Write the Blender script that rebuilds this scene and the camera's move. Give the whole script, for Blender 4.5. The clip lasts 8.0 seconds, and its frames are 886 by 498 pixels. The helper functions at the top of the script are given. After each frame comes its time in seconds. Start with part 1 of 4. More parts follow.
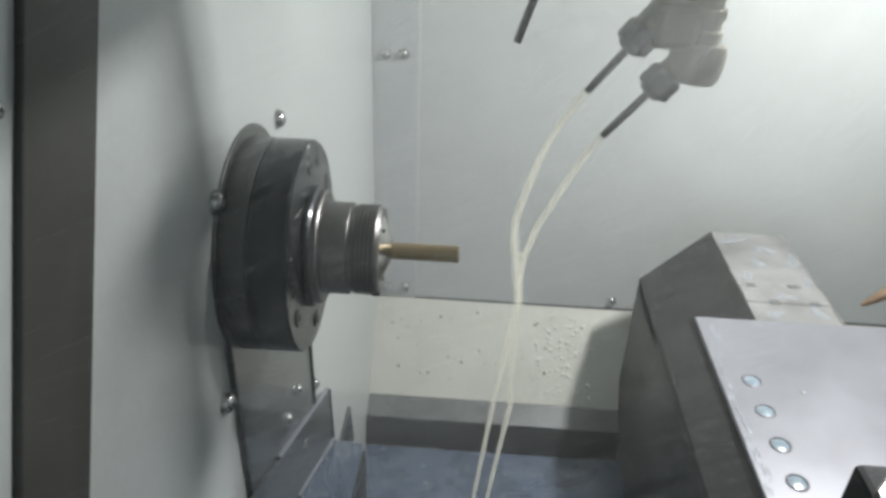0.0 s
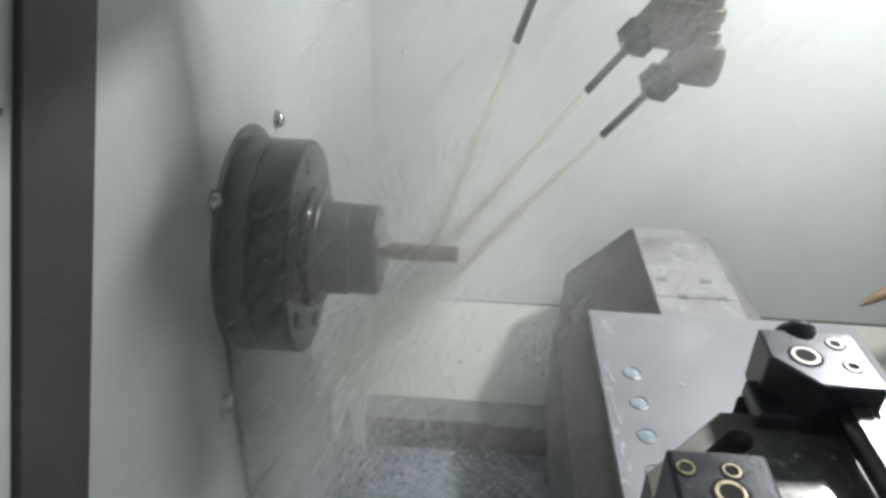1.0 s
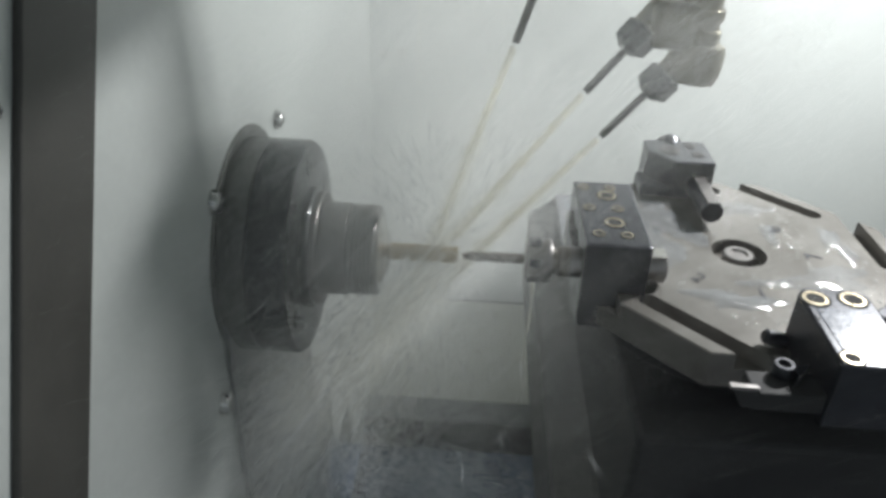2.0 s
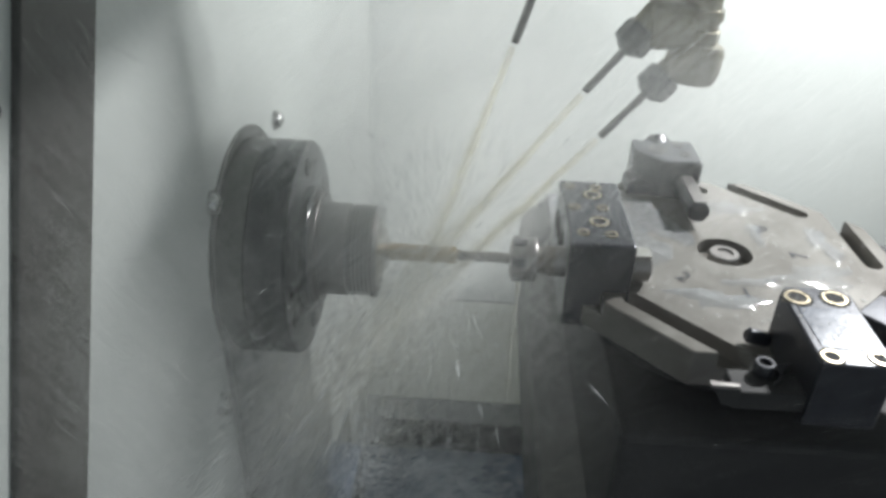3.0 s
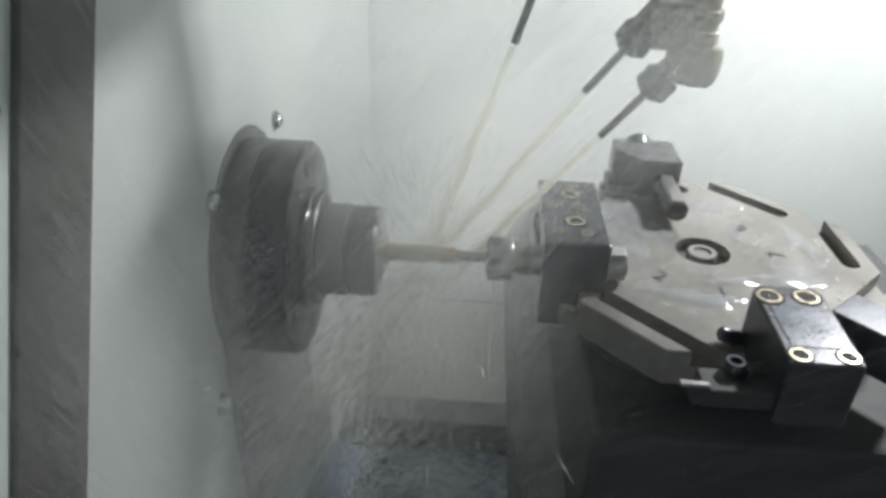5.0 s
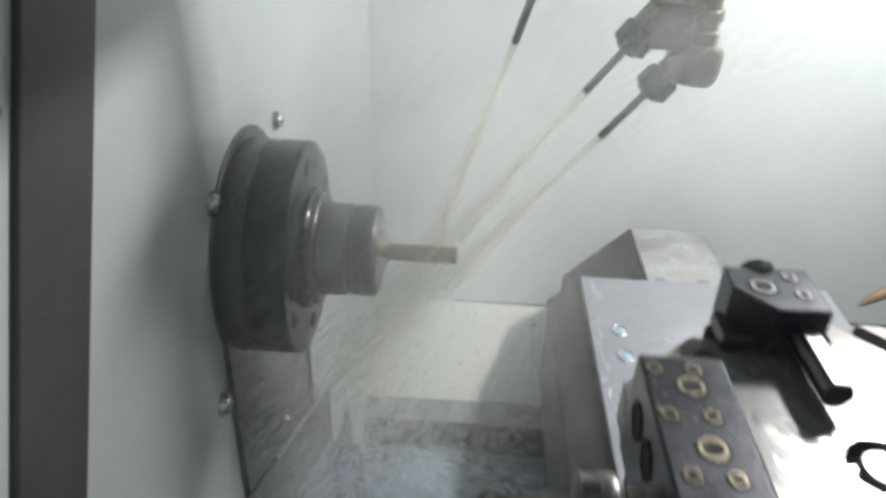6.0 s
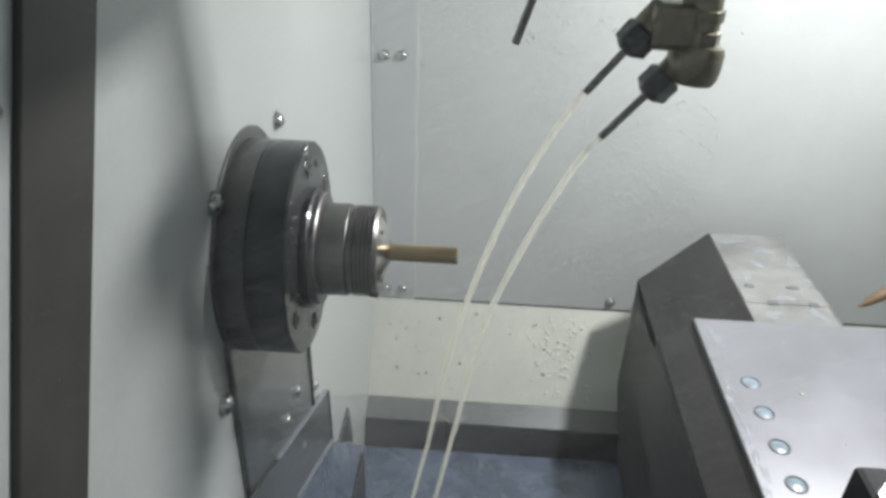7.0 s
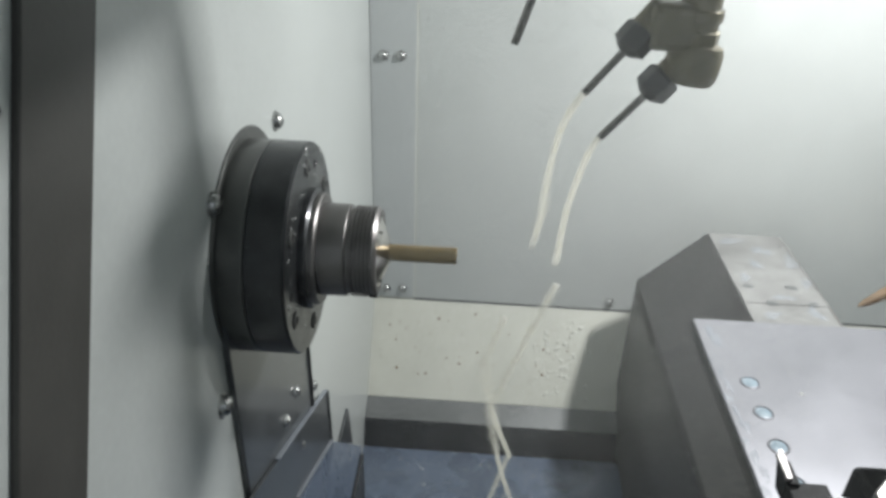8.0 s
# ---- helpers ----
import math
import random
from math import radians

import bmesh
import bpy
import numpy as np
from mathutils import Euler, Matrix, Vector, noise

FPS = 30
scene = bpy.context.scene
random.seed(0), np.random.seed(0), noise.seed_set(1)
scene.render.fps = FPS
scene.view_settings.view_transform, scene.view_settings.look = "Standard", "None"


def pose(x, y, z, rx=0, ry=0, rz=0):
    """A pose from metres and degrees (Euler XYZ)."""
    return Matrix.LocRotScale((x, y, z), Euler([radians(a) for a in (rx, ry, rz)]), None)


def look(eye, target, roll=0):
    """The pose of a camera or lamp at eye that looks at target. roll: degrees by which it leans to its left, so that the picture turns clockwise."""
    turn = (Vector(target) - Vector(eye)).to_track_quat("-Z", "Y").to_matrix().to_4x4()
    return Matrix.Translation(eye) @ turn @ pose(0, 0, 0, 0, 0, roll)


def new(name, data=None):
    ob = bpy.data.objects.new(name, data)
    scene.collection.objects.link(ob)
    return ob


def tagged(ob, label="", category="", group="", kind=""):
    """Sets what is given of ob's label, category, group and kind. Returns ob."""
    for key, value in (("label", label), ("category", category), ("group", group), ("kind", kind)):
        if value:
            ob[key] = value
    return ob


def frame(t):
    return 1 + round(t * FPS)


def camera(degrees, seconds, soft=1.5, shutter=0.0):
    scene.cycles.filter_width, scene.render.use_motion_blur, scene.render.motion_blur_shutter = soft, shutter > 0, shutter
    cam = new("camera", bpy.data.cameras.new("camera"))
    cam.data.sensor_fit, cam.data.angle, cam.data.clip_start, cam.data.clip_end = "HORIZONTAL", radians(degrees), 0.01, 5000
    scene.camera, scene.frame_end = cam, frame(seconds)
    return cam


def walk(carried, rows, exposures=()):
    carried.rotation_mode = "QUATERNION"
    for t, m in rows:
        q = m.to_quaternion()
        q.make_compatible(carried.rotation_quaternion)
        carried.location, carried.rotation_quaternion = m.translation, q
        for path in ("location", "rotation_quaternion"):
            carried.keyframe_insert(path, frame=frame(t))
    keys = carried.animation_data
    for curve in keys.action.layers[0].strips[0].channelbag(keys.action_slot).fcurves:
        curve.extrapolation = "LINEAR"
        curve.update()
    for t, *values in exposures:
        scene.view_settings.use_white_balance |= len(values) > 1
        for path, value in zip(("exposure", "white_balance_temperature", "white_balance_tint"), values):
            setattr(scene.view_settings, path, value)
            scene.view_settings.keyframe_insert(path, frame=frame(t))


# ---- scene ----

# World: x along the spindle axis away from the headstock, y away from the viewer, z up.
# The origin is the centre of the spindle flange's front face.
cam = camera(62.2, 8.0, soft=3.4, shutter=0.4)


def camera_pose(dyaw, dpitch):
    eye = Vector((0.1055, -0.4141, 0.2499))
    yaw, pitch = radians(-2.497 + dyaw), radians(30.685 + dpitch)
    way = Vector((math.sin(yaw) * math.cos(pitch), math.cos(yaw) * math.cos(pitch), -math.sin(pitch)))
    return look(eye, eye + way, 2.045)


# a stand that shivers and settles by a tenth of a degree
walk(cam, [(t, camera_pose(dy, dp)) for t, dy, dp in (
    (0.0, -0.13, 0.04), (1.0, -0.05, 0.02), (1.5, -0.04, 0.02), (2.8, 0.04, -0.01), (3.5, 0.07, -0.03),
    (4.5, 0.09, -0.05), (5.8, 0.07, -0.04), (6.5, 0.04, -0.04), (7.0, 0.0, -0.07), (8.0, 0.06, -0.09))],
    exposures=[(0.0, 0.0), (0.9, 0.05), (1.6, 0.0), (2.8, 0.27), (4.7, 0.29), (5.7, 0.24), (6.1, 0.17), (6.4, 0.06), (6.8, 0.03), (8.0, 0.03)])

# ---- light ----
world = bpy.data.worlds.new("world")
scene.world = world
world.use_nodes = True
wn = world.node_tree
wn.nodes.clear()
w_out = wn.nodes.new("ShaderNodeOutputWorld")
w_bg = wn.nodes.new("ShaderNodeBackground")
w_bg.inputs["Color"].default_value = (0.80, 0.90, 1.0, 1)
w_bg.inputs["Strength"].default_value = 0.20
wn.links.new(w_bg.outputs[0], w_out.inputs[0])


def area_lamp(name, eye, target, w, h, power, colour):
    data = bpy.data.lights.new(name, "AREA")
    data.shape, data.size, data.size_y, data.energy, data.color = "RECTANGLE", w, h, power, colour
    ob = new(name, data)
    ob.matrix_world = look(eye, target)
    return ob


LAMP_AT = Vector((0.585, 0.235, 0.36))
LAMP_TO = Vector((0.36, 0.20, -0.25))
area_lamp("work_lamp_light", LAMP_AT, LAMP_TO, 0.075, 0.05, 7.2, (0.985, 0.99, 0.985))
# weak fill added behind the viewer; an open door there is only assumed
area_lamp("front_fill", (0.30, -0.83, 0.35), (0.25, 0.3, -0.2), 0.9, 0.7, 0.45, (0.86, 0.94, 1.0))


# ---- materials ----
def mat(name, colour, rough=0.5, metal=0.0, vary=0.15, scale=30.0, bump=0.15, fine=400.0, coat=0.0, second=None, rvary=0.15):
    m = bpy.data.materials.new(name)
    m.use_nodes = True
    nt = m.node_tree
    b = nt.nodes["Principled BSDF"]
    tc = nt.nodes.new("ShaderNodeTexCoord")
    n1 = nt.nodes.new("ShaderNodeTexNoise")
    n1.inputs["Scale"].default_value = scale
    n1.inputs["Detail"].default_value = 6
    n1.inputs["Roughness"].default_value = 0.62
    n2 = nt.nodes.new("ShaderNodeTexNoise")
    n2.inputs["Scale"].default_value = fine
    n2.inputs["Detail"].default_value = 3
    for n in (n1, n2):
        nt.links.new(tc.outputs["Object"], n.inputs["Vector"])
    ramp = nt.nodes.new("ShaderNodeValToRGB")
    other = second or [c * (1 - vary) for c in colour]
    ramp.color_ramp.elements[0].position, ramp.color_ramp.elements[1].position = 0.32, 0.68
    ramp.color_ramp.elements[0].color = (*other, 1)
    ramp.color_ramp.elements[1].color = (*colour, 1)
    nt.links.new(n1.outputs["Fac"], ramp.inputs["Fac"])
    mix = nt.nodes.new("ShaderNodeMix")
    mix.data_type, mix.blend_type = "RGBA", "MULTIPLY"
    mix.inputs["Factor"].default_value = 0.25
    nt.links.new(ramp.outputs["Color"], mix.inputs["A"])
    bright = nt.nodes.new("ShaderNodeMapRange")
    bright.inputs["To Min"].default_value, bright.inputs["To Max"].default_value = 0.75, 1.2
    nt.links.new(n2.outputs["Fac"], bright.inputs["Value"])
    nt.links.new(bright.outputs["Result"], mix.inputs["B"])
    nt.links.new(mix.outputs["Result"], b.inputs["Base Color"])
    rr = nt.nodes.new("ShaderNodeMapRange")
    rr.inputs["To Min"].default_value, rr.inputs["To Max"].default_value = max(0.03, rough - rvary), min(1, rough + rvary)
    nt.links.new(n1.outputs["Fac"], rr.inputs["Value"])
    nt.links.new(rr.outputs["Result"], b.inputs["Roughness"])
    b.inputs["Metallic"].default_value = metal
    b.inputs["Coat Weight"].default_value = coat
    b.inputs["Coat Roughness"].default_value = 0.12
    if bump:
        bp = nt.nodes.new("ShaderNodeBump")
        bp.inputs["Strength"].default_value = bump
        bp.inputs["Distance"].default_value = 0.0006
        nt.links.new(n2.outputs["Fac"], bp.inputs["Height"])
        nt.links.new(bp.outputs["Normal"], b.inputs["Normal"])
    return m


M_WALL = mat("grey_green_paint", (0.56, 0.59, 0.575), 0.38, vary=0.07, scale=9, bump=0.05, fine=220, coat=0.25)
M_STRIP = mat("blue_grey_paint", (0.52, 0.55, 0.55), 0.4, vary=0.08, scale=10, bump=0.05, coat=0.2)
M_CREAM = mat("cream_paint", (0.62, 0.63, 0.56), 0.40, vary=0.10, scale=14, bump=0.06, fine=200, coat=0.3)
M_GREY = mat("grey_sheet", (0.17, 0.18, 0.18), 0.42, metal=0.3, vary=0.25, scale=20)
M_BLACK = mat("black_rubber", (0.028, 0.030, 0.033), 0.45, vary=0.3, scale=40)
M_SEAL = mat("dark_door_channel", (0.070, 0.068, 0.062), 0.5, vary=0.35, scale=18)
M_TRAY = mat("blue_grey_wet_tray", (0.15, 0.19, 0.26), 0.28, metal=0.2, vary=0.35, scale=16, coat=0.5)
M_OXIDE = mat("black_oxide_steel", (0.050, 0.054, 0.058), 0.36, metal=0.55, vary=0.3, scale=60, coat=0.3)
M_RING = mat("dark_grey_ring", (0.125, 0.130, 0.125), 0.42, metal=0.5, vary=0.2, scale=40, coat=0.2)
M_DARKPLATE = mat("dark_wet_plate", (0.12, 0.13, 0.138), 0.35, metal=0.4, vary=0.4, scale=24, coat=0.5)
M_GROUND = mat("ground_steel", (0.25, 0.24, 0.235), 0.40, metal=0.95, vary=0.18, scale=70, bump=0.04)
M_CONE = mat("bright_steel", (0.62, 0.60, 0.57), 0.2, metal=1.0, vary=0.1, scale=70, bump=0.03)
M_BRASSBAR = mat("bronze_bar", (0.40, 0.31, 0.17), 0.42, metal=0.65, vary=0.15, scale=120, bump=0.1)
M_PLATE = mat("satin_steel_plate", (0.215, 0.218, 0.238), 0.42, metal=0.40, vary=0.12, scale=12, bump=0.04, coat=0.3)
# side sheets: darker than the tops, with their shade put into the colour
M_SIDE_SHADE = mat("shaded_cover_sheet", (0.052, 0.052, 0.051), 0.55, metal=0.15, vary=0.3, scale=14, coat=0.05)
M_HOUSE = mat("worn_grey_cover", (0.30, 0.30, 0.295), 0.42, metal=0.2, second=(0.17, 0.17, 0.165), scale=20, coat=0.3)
M_DISC = mat("nickel_turret_steel", (0.178, 0.172, 0.160), 0.30, metal=0.32, rvary=0.09, vary=0.25, scale=24, bump=0.10, fine=700, coat=0.1,
             second=(0.112, 0.105, 0.095))
M_BLOCK = mat("blued_tool_block", (0.034, 0.037, 0.047), 0.34, metal=0.45, vary=0.35, scale=50, coat=0.30)
# matte black that puts the shade under the turret into the colour
M_SHADE_BLACK = mat("shade_black_body", (0.028, 0.029, 0.031), 0.75, vary=0.35, scale=40, bump=0.2)
M_POOL = mat("oil_pool", (0.050, 0.065, 0.095), 0.30, metal=0.1, vary=0.3, scale=60, coat=0.2)
M_BOLT = mat("oiled_brass_tone_bolt", (0.50, 0.44, 0.32), 0.3, metal=0.9, vary=0.3, scale=200, coat=0.3)
M_SCREW = mat("zinc_screw", (0.55, 0.56, 0.55), 0.28, metal=0.9, vary=0.2, scale=200)
# near-black that puts the shade inside holes into the colour
M_HOLE_SHADE = mat("hole_shade", (0.012, 0.012, 0.012), 0.85, vary=0.2, bump=0.0)
M_PLUG = mat("wet_blue_plug", (0.24, 0.31, 0.36), 0.25, vary=0.3, scale=90, coat=0.6)
M_DRILL = mat("drill_steel", (0.20, 0.18, 0.16), 0.3, metal=0.8, vary=0.3, scale=200)
M_NOZZLE = mat("grey_steel_tube", (0.20, 0.20, 0.19), 0.35, metal=0.7, vary=0.2, scale=150)
M_NUT = mat("blackened_nut", (0.080, 0.085, 0.088), 0.4, metal=0.5, vary=0.25, scale=120)
M_BRASS = mat("tarnished_brass", (0.24, 0.225, 0.165), 0.38, metal=0.7, vary=0.35, scale=90)
M_LAMP = mat("lamp_housing_paint", (0.5, 0.5, 0.5), 0.5)
M_CHIP = mat("brown_chip", (0.22, 0.15, 0.08), 0.4, metal=0.4)


def milk(name, colour, clear, rough=0.25, shine=0.1, lucid=0.5):
    m = bpy.data.materials.new(name)
    m.use_nodes = True
    nt = m.node_tree
    nt.nodes.remove(nt.nodes["Principled BSDF"])
    out = nt.nodes["Material Output"]
    info = nt.nodes.new("ShaderNodeNewGeometry")
    var = nt.nodes.new("ShaderNodeMapRange")
    var.inputs["To Min"].default_value, var.inputs["To Max"].default_value = (1 - clear) * 0.75, min(1.0, (1 - clear) * 1.25)
    nt.links.new(info.outputs["Random Per Island"], var.inputs["Value"])
    dif, lucent = nt.nodes.new("ShaderNodeBsdfDiffuse"), nt.nodes.new("ShaderNodeBsdfTranslucent")
    gloss, clearer = nt.nodes.new("ShaderNodeBsdfGlossy"), nt.nodes.new("ShaderNodeBsdfTransparent")
    gloss.inputs["Roughness"].default_value = rough
    for n in (dif, lucent):
        n.inputs["Color"].default_value = (*colour, 1)
    body, wet, see = (nt.nodes.new("ShaderNodeMixShader") for _ in range(3))
    body.inputs[0].default_value, wet.inputs[0].default_value = lucid, shine
    nt.links.new(dif.outputs[0], body.inputs[1])
    nt.links.new(lucent.outputs[0], body.inputs[2])
    nt.links.new(body.outputs[0], wet.inputs[1])
    nt.links.new(gloss.outputs[0], wet.inputs[2])
    nt.links.new(var.outputs["Result"], see.inputs[0])
    nt.links.new(clearer.outputs[0], see.inputs[1])
    nt.links.new(wet.outputs[0], see.inputs[2])
    nt.links.new(see.outputs[0], out.inputs["Surface"])
    return m


M_COOLANT = milk("milky_coolant", (0.985, 0.972, 0.89), 0.32, lucid=0.72)
M_MIST = milk("coolant_mist", (0.96, 0.97, 0.96), 0.0, 0.8, 0.0)
M_SPRAY = milk("coolant_spray", (0.90, 0.93, 0.94), 0.50, 0.2)
M_JET = milk("jet_drops", (0.985, 0.972, 0.90), 0.35, 0.2, lucid=0.72)
M_WET = milk("clear_droplets", (0.88, 0.90, 0.88), 0.62, 0.08, 0.35)
M_FILM = milk("coolant_film", (0.46, 0.51, 0.57), 0.75, 0.10, 0.30)
M_BEAD = mat("wet_bead", (0.66, 0.67, 0.61), 0.08, vary=0.03, bump=0.0, coat=1.0, rvary=0.03)
M_SMEAR = milk("drying_coolant", (0.62, 0.67, 0.73), 0.62, 0.35, 0.10)
M_FOAM = milk("coolant_foam", (0.86, 0.91, 0.95), 0.50, 0.4, 0.05)


# ---- mesh helpers ----
def link(name, bm, material, parent=None, label="", smooth=False):
    me = bpy.data.meshes.new(name)
    bmesh.ops.recalc_face_normals(bm, faces=bm.faces)
    if smooth:
        for f in bm.faces:
            f.smooth = True
        for e in bm.edges:
            if len(e.link_faces) == 2 and e.calc_face_angle(0) > 0.55:
                e.smooth = False
    bm.to_mesh(me)
    bm.free()
    me.materials.append(material)
    ob = new(name, me)
    if parent:
        ob.parent = parent
    if label:
        ob["label"] = label
    return ob


def part(name, bm, material, parent, label="", smooth=False):
    return link(name, bm, material, parent, label, smooth)


def thing(name, label, category, at=(0, 0, 0), group="", kind=""):
    ob = new(name)
    ob.empty_display_size = 0.02
    ob.location = at
    return tagged(ob, label, category, group, kind)


def box(lo, hi, bevel=0.0, bm=None, segments=2):
    own = bmesh.new()
    bmesh.ops.create_cube(own, size=1.0)
    for v in own.verts:
        for i in range(3):
            v.co[i] = lo[i] + (v.co[i] + 0.5) * (hi[i] - lo[i])
    if bevel:
        bmesh.ops.bevel(own, geom=own.edges[:] + own.verts[:], offset=bevel, segments=segments, affect="EDGES", profile=0.5)
    return merge(bm, own)


def merge(bm, own):
    if bm is None:
        return own
    me = bpy.data.meshes.new("tmp")
    own.to_mesh(me)
    own.free()
    bm.from_mesh(me)
    bpy.data.meshes.remove(me)
    return bm


def frame_to(p, way):
    """A pose at p whose local z runs along way."""
    q = Vector(way).normalized().to_track_quat("Z", "Y")
    return Matrix.Translation(p) @ q.to_matrix().to_4x4()


def lathe(profile, p=(0, 0, 0), way=(0, 0, 1), segments=48, bm=None):
    """Turns (radius, height) pairs about way; the ends are closed where the radius is not zero."""
    own = bmesh.new()
    m = frame_to(p, way)
    rings = []
    for r, h in profile:
        if r <= 1e-7:
            rings.append([own.verts.new(m @ Vector((0, 0, h)))])
        else:
            rings.append([own.verts.new(m @ Vector((r * math.cos(2 * math.pi * k / segments), r * math.sin(2 * math.pi * k / segments), h)))
                          for k in range(segments)])
    for a, b in zip(rings, rings[1:]):
        for k in range(segments):
            j = (k + 1) % segments
            loop = [a[k % len(a)], a[j % len(a)], b[j % len(b)], b[k % len(b)]]
            keep = []
            for v in loop:
                if v not in keep:
                    keep.append(v)
            if len(keep) > 2:
                own.faces.new(keep)
    for ring in (rings[0], rings[-1]):
        if len(ring) > 2:
            own.faces.new(ring)
    return merge(bm, own)


def prism(points, axis, lo, hi, bevel=0.0, bm=None):
    """Extrudes a polygon given in the two other axes along axis, from lo to hi."""
    own = bmesh.new()
    i = "xyz".index(axis)

    def put(p, d):
        c = list(p)
        c.insert(i, d)
        return own.verts.new(c)
    a, b = [put(p, lo) for p in points], [put(p, hi) for p in points]
    own.faces.new(a)
    own.faces.new(b)
    n = len(points)
    for k in range(n):
        own.faces.new([a[k], a[(k + 1) % n], b[(k + 1) % n], b[k]])
    if bevel:
        bmesh.ops.bevel(own, geom=own.edges[:], offset=bevel, segments=2, affect="EDGES", profile=0.5)
    return merge(bm, own)


def stuff(name, verts, faces, material, label, category, smooth=False):
    me = bpy.data.meshes.new(name)
    me.from_pydata(verts, [], faces)
    me.materials.append(material)
    if smooth:
        for p in me.polygons:
            p.use_smooth = True
    return tagged(new(name, me), label, category, kind="stuff")


def shards(centres, ways, lengths, radii):
    """Slim eight-sided drops (two four-sided points) for spray and mist."""
    verts, faces = [], []
    for c, w, l, r in zip(centres, ways, lengths, radii):
        w = Vector(w).normalized()
        u = w.orthogonal().normalized()
        v = w.cross(u)
        c = Vector(c)
        k = len(verts)
        verts += [c + w * l, c - w * l, c + u * r, c + v * r, c - u * r, c - v * r]
        for a, b in ((2, 3), (3, 4), (4, 5), (5, 2)):
            faces += [(k, k + a, k + b), (k + 1, k + b, k + a)]
    return verts, faces


def dome_screw(name, p, way, r, parent=None, label="", material=None, category="screw", group=""):
    """A round-headed screw with a hexagon socket, standing on a surface."""
    bm = lathe([(r * 1.25, 0), (r * 1.25, r * 0.12), (r, r * 0.14), (r * 0.97, r * 0.45), (r * 0.8, r * 0.72), (r * 0.5, r * 0.88),
                (r * 0.36, r * 0.9), (r * 0.34, r * 0.55), (0, r * 0.55)], p, way, 20)
    ob = link(name, bm, material or M_SCREW, parent, "", True)
    if parent is None:
        tagged(ob, label, category, group)
    return ob


def socket_ring(name, p, r, parent, bright=None):
    """A cap screw: a bright ring whose hexagonal socket and counterbore are flat pieces in painted shade."""
    x, y, z = p
    part("counterbore", lathe([(r * 1.08, 0.0003), (r * 1.20, 0.0003), (r * 1.20, -0.0005), (r * 1.08, -0.0005)], p, (0, 0, 1), 28), M_HOLE_SHADE, parent)
    bm = lathe([(r, -0.003), (r, 0.0002), (r * 0.95, 0.0007), (r * 0.74, 0.0007), (r * 0.68, 0.0001)], p, (0, 0, 1), 28)
    head = part(name, bm, bright or M_BOLT, parent, "", True)
    hexa = [(x + r * 0.68 * math.cos(math.pi * k / 3), y + r * 0.68 * math.sin(math.pi * k / 3)) for k in range(6)]
    part("socket", prism(hexa, "z", z + 0.0001, z + 0.0004), M_HOLE_SHADE, head)
    return head


# ---- the enclosure ----
XW, YB = -0.042, 0.555
tagged(link("wall_left", box((XW - 0.03, -0.90, -0.80), (XW, YB + 0.03, 0.62)), M_WALL), "grey-green glossy painted headstock wall, wet", "wall", kind="structure")
tagged(link("wall_back", box((XW, YB, -0.418), (0.95, YB + 0.03, 0.62)), M_WALL), "grey-green painted rear sheet wall with coolant drops", "wall", kind="structure")
tagged(link("wall_right", box((0.95, -0.90, -0.80), (0.98, YB + 0.03, 0.62)), M_WALL), "plain painted end wall", "wall", kind="structure")
tagged(link("ceiling", box((XW - 0.03, -0.90, 0.62), (0.98, YB + 0.03, 0.65)), M_WALL), "plain painted enclosure roof", "ceiling", kind="structure")
tagged(link("wall_front_lower", box((XW, -0.90, -0.80), (0.95, -0.87, -0.05)), M_WALL), "plain painted sill below the door", "wall", kind="structure")
tagged(link("wall_strip", box((XW + 0.0005, YB - 0.003, -0.416), (0.0205, YB + 0.001, 0.60), 0.0008), M_STRIP), "blue-grey folded corner strip screwed to the wall", "trim", kind="structure")
tagged(link("sloped_panel", prism([(YB + 0.002, -0.417), (0.457, -0.540), (0.457, -0.570), (YB + 0.03, -0.45)], "x", XW, 0.95), M_CREAM), "cream painted sloping panel with brown specks", "panel", kind="structure")
tagged(link("ledge", prism([(0.4565, -0.541), (0.424, -0.556), (0.424, -0.575), (0.4565, -0.56)], "x", XW, 0.95), M_GREY), "grey sheet ledge below the sloping panel", "ledge", kind="structure")
tagged(link("riser", prism([(0.4235, -0.5565), (0.406, -0.602), (0.43, -0.61), (0.4565, -0.575)], "x", XW, 0.95), M_BLACK), "black rubber riser above the tray", "riser", kind="structure")
tagged(link("floor_tray", box((XW, -0.87, -0.62), (0.95, 0.407, -0.600)), M_TRAY), "wet blue-grey steel chip tray", "tray", kind="structure")
# slanted door channel on the headstock wall
tagged(link("door_channel", prism([(-0.2706, -0.0824), (-0.0954, 0.2730), (-0.1510, 0.2685), (-0.3040, -0.0520)], "x", XW - 0.001, XW + 0.003, 0.001), M_SEAL), "dark slanted door channel with rubber seal", "channel", kind="structure")


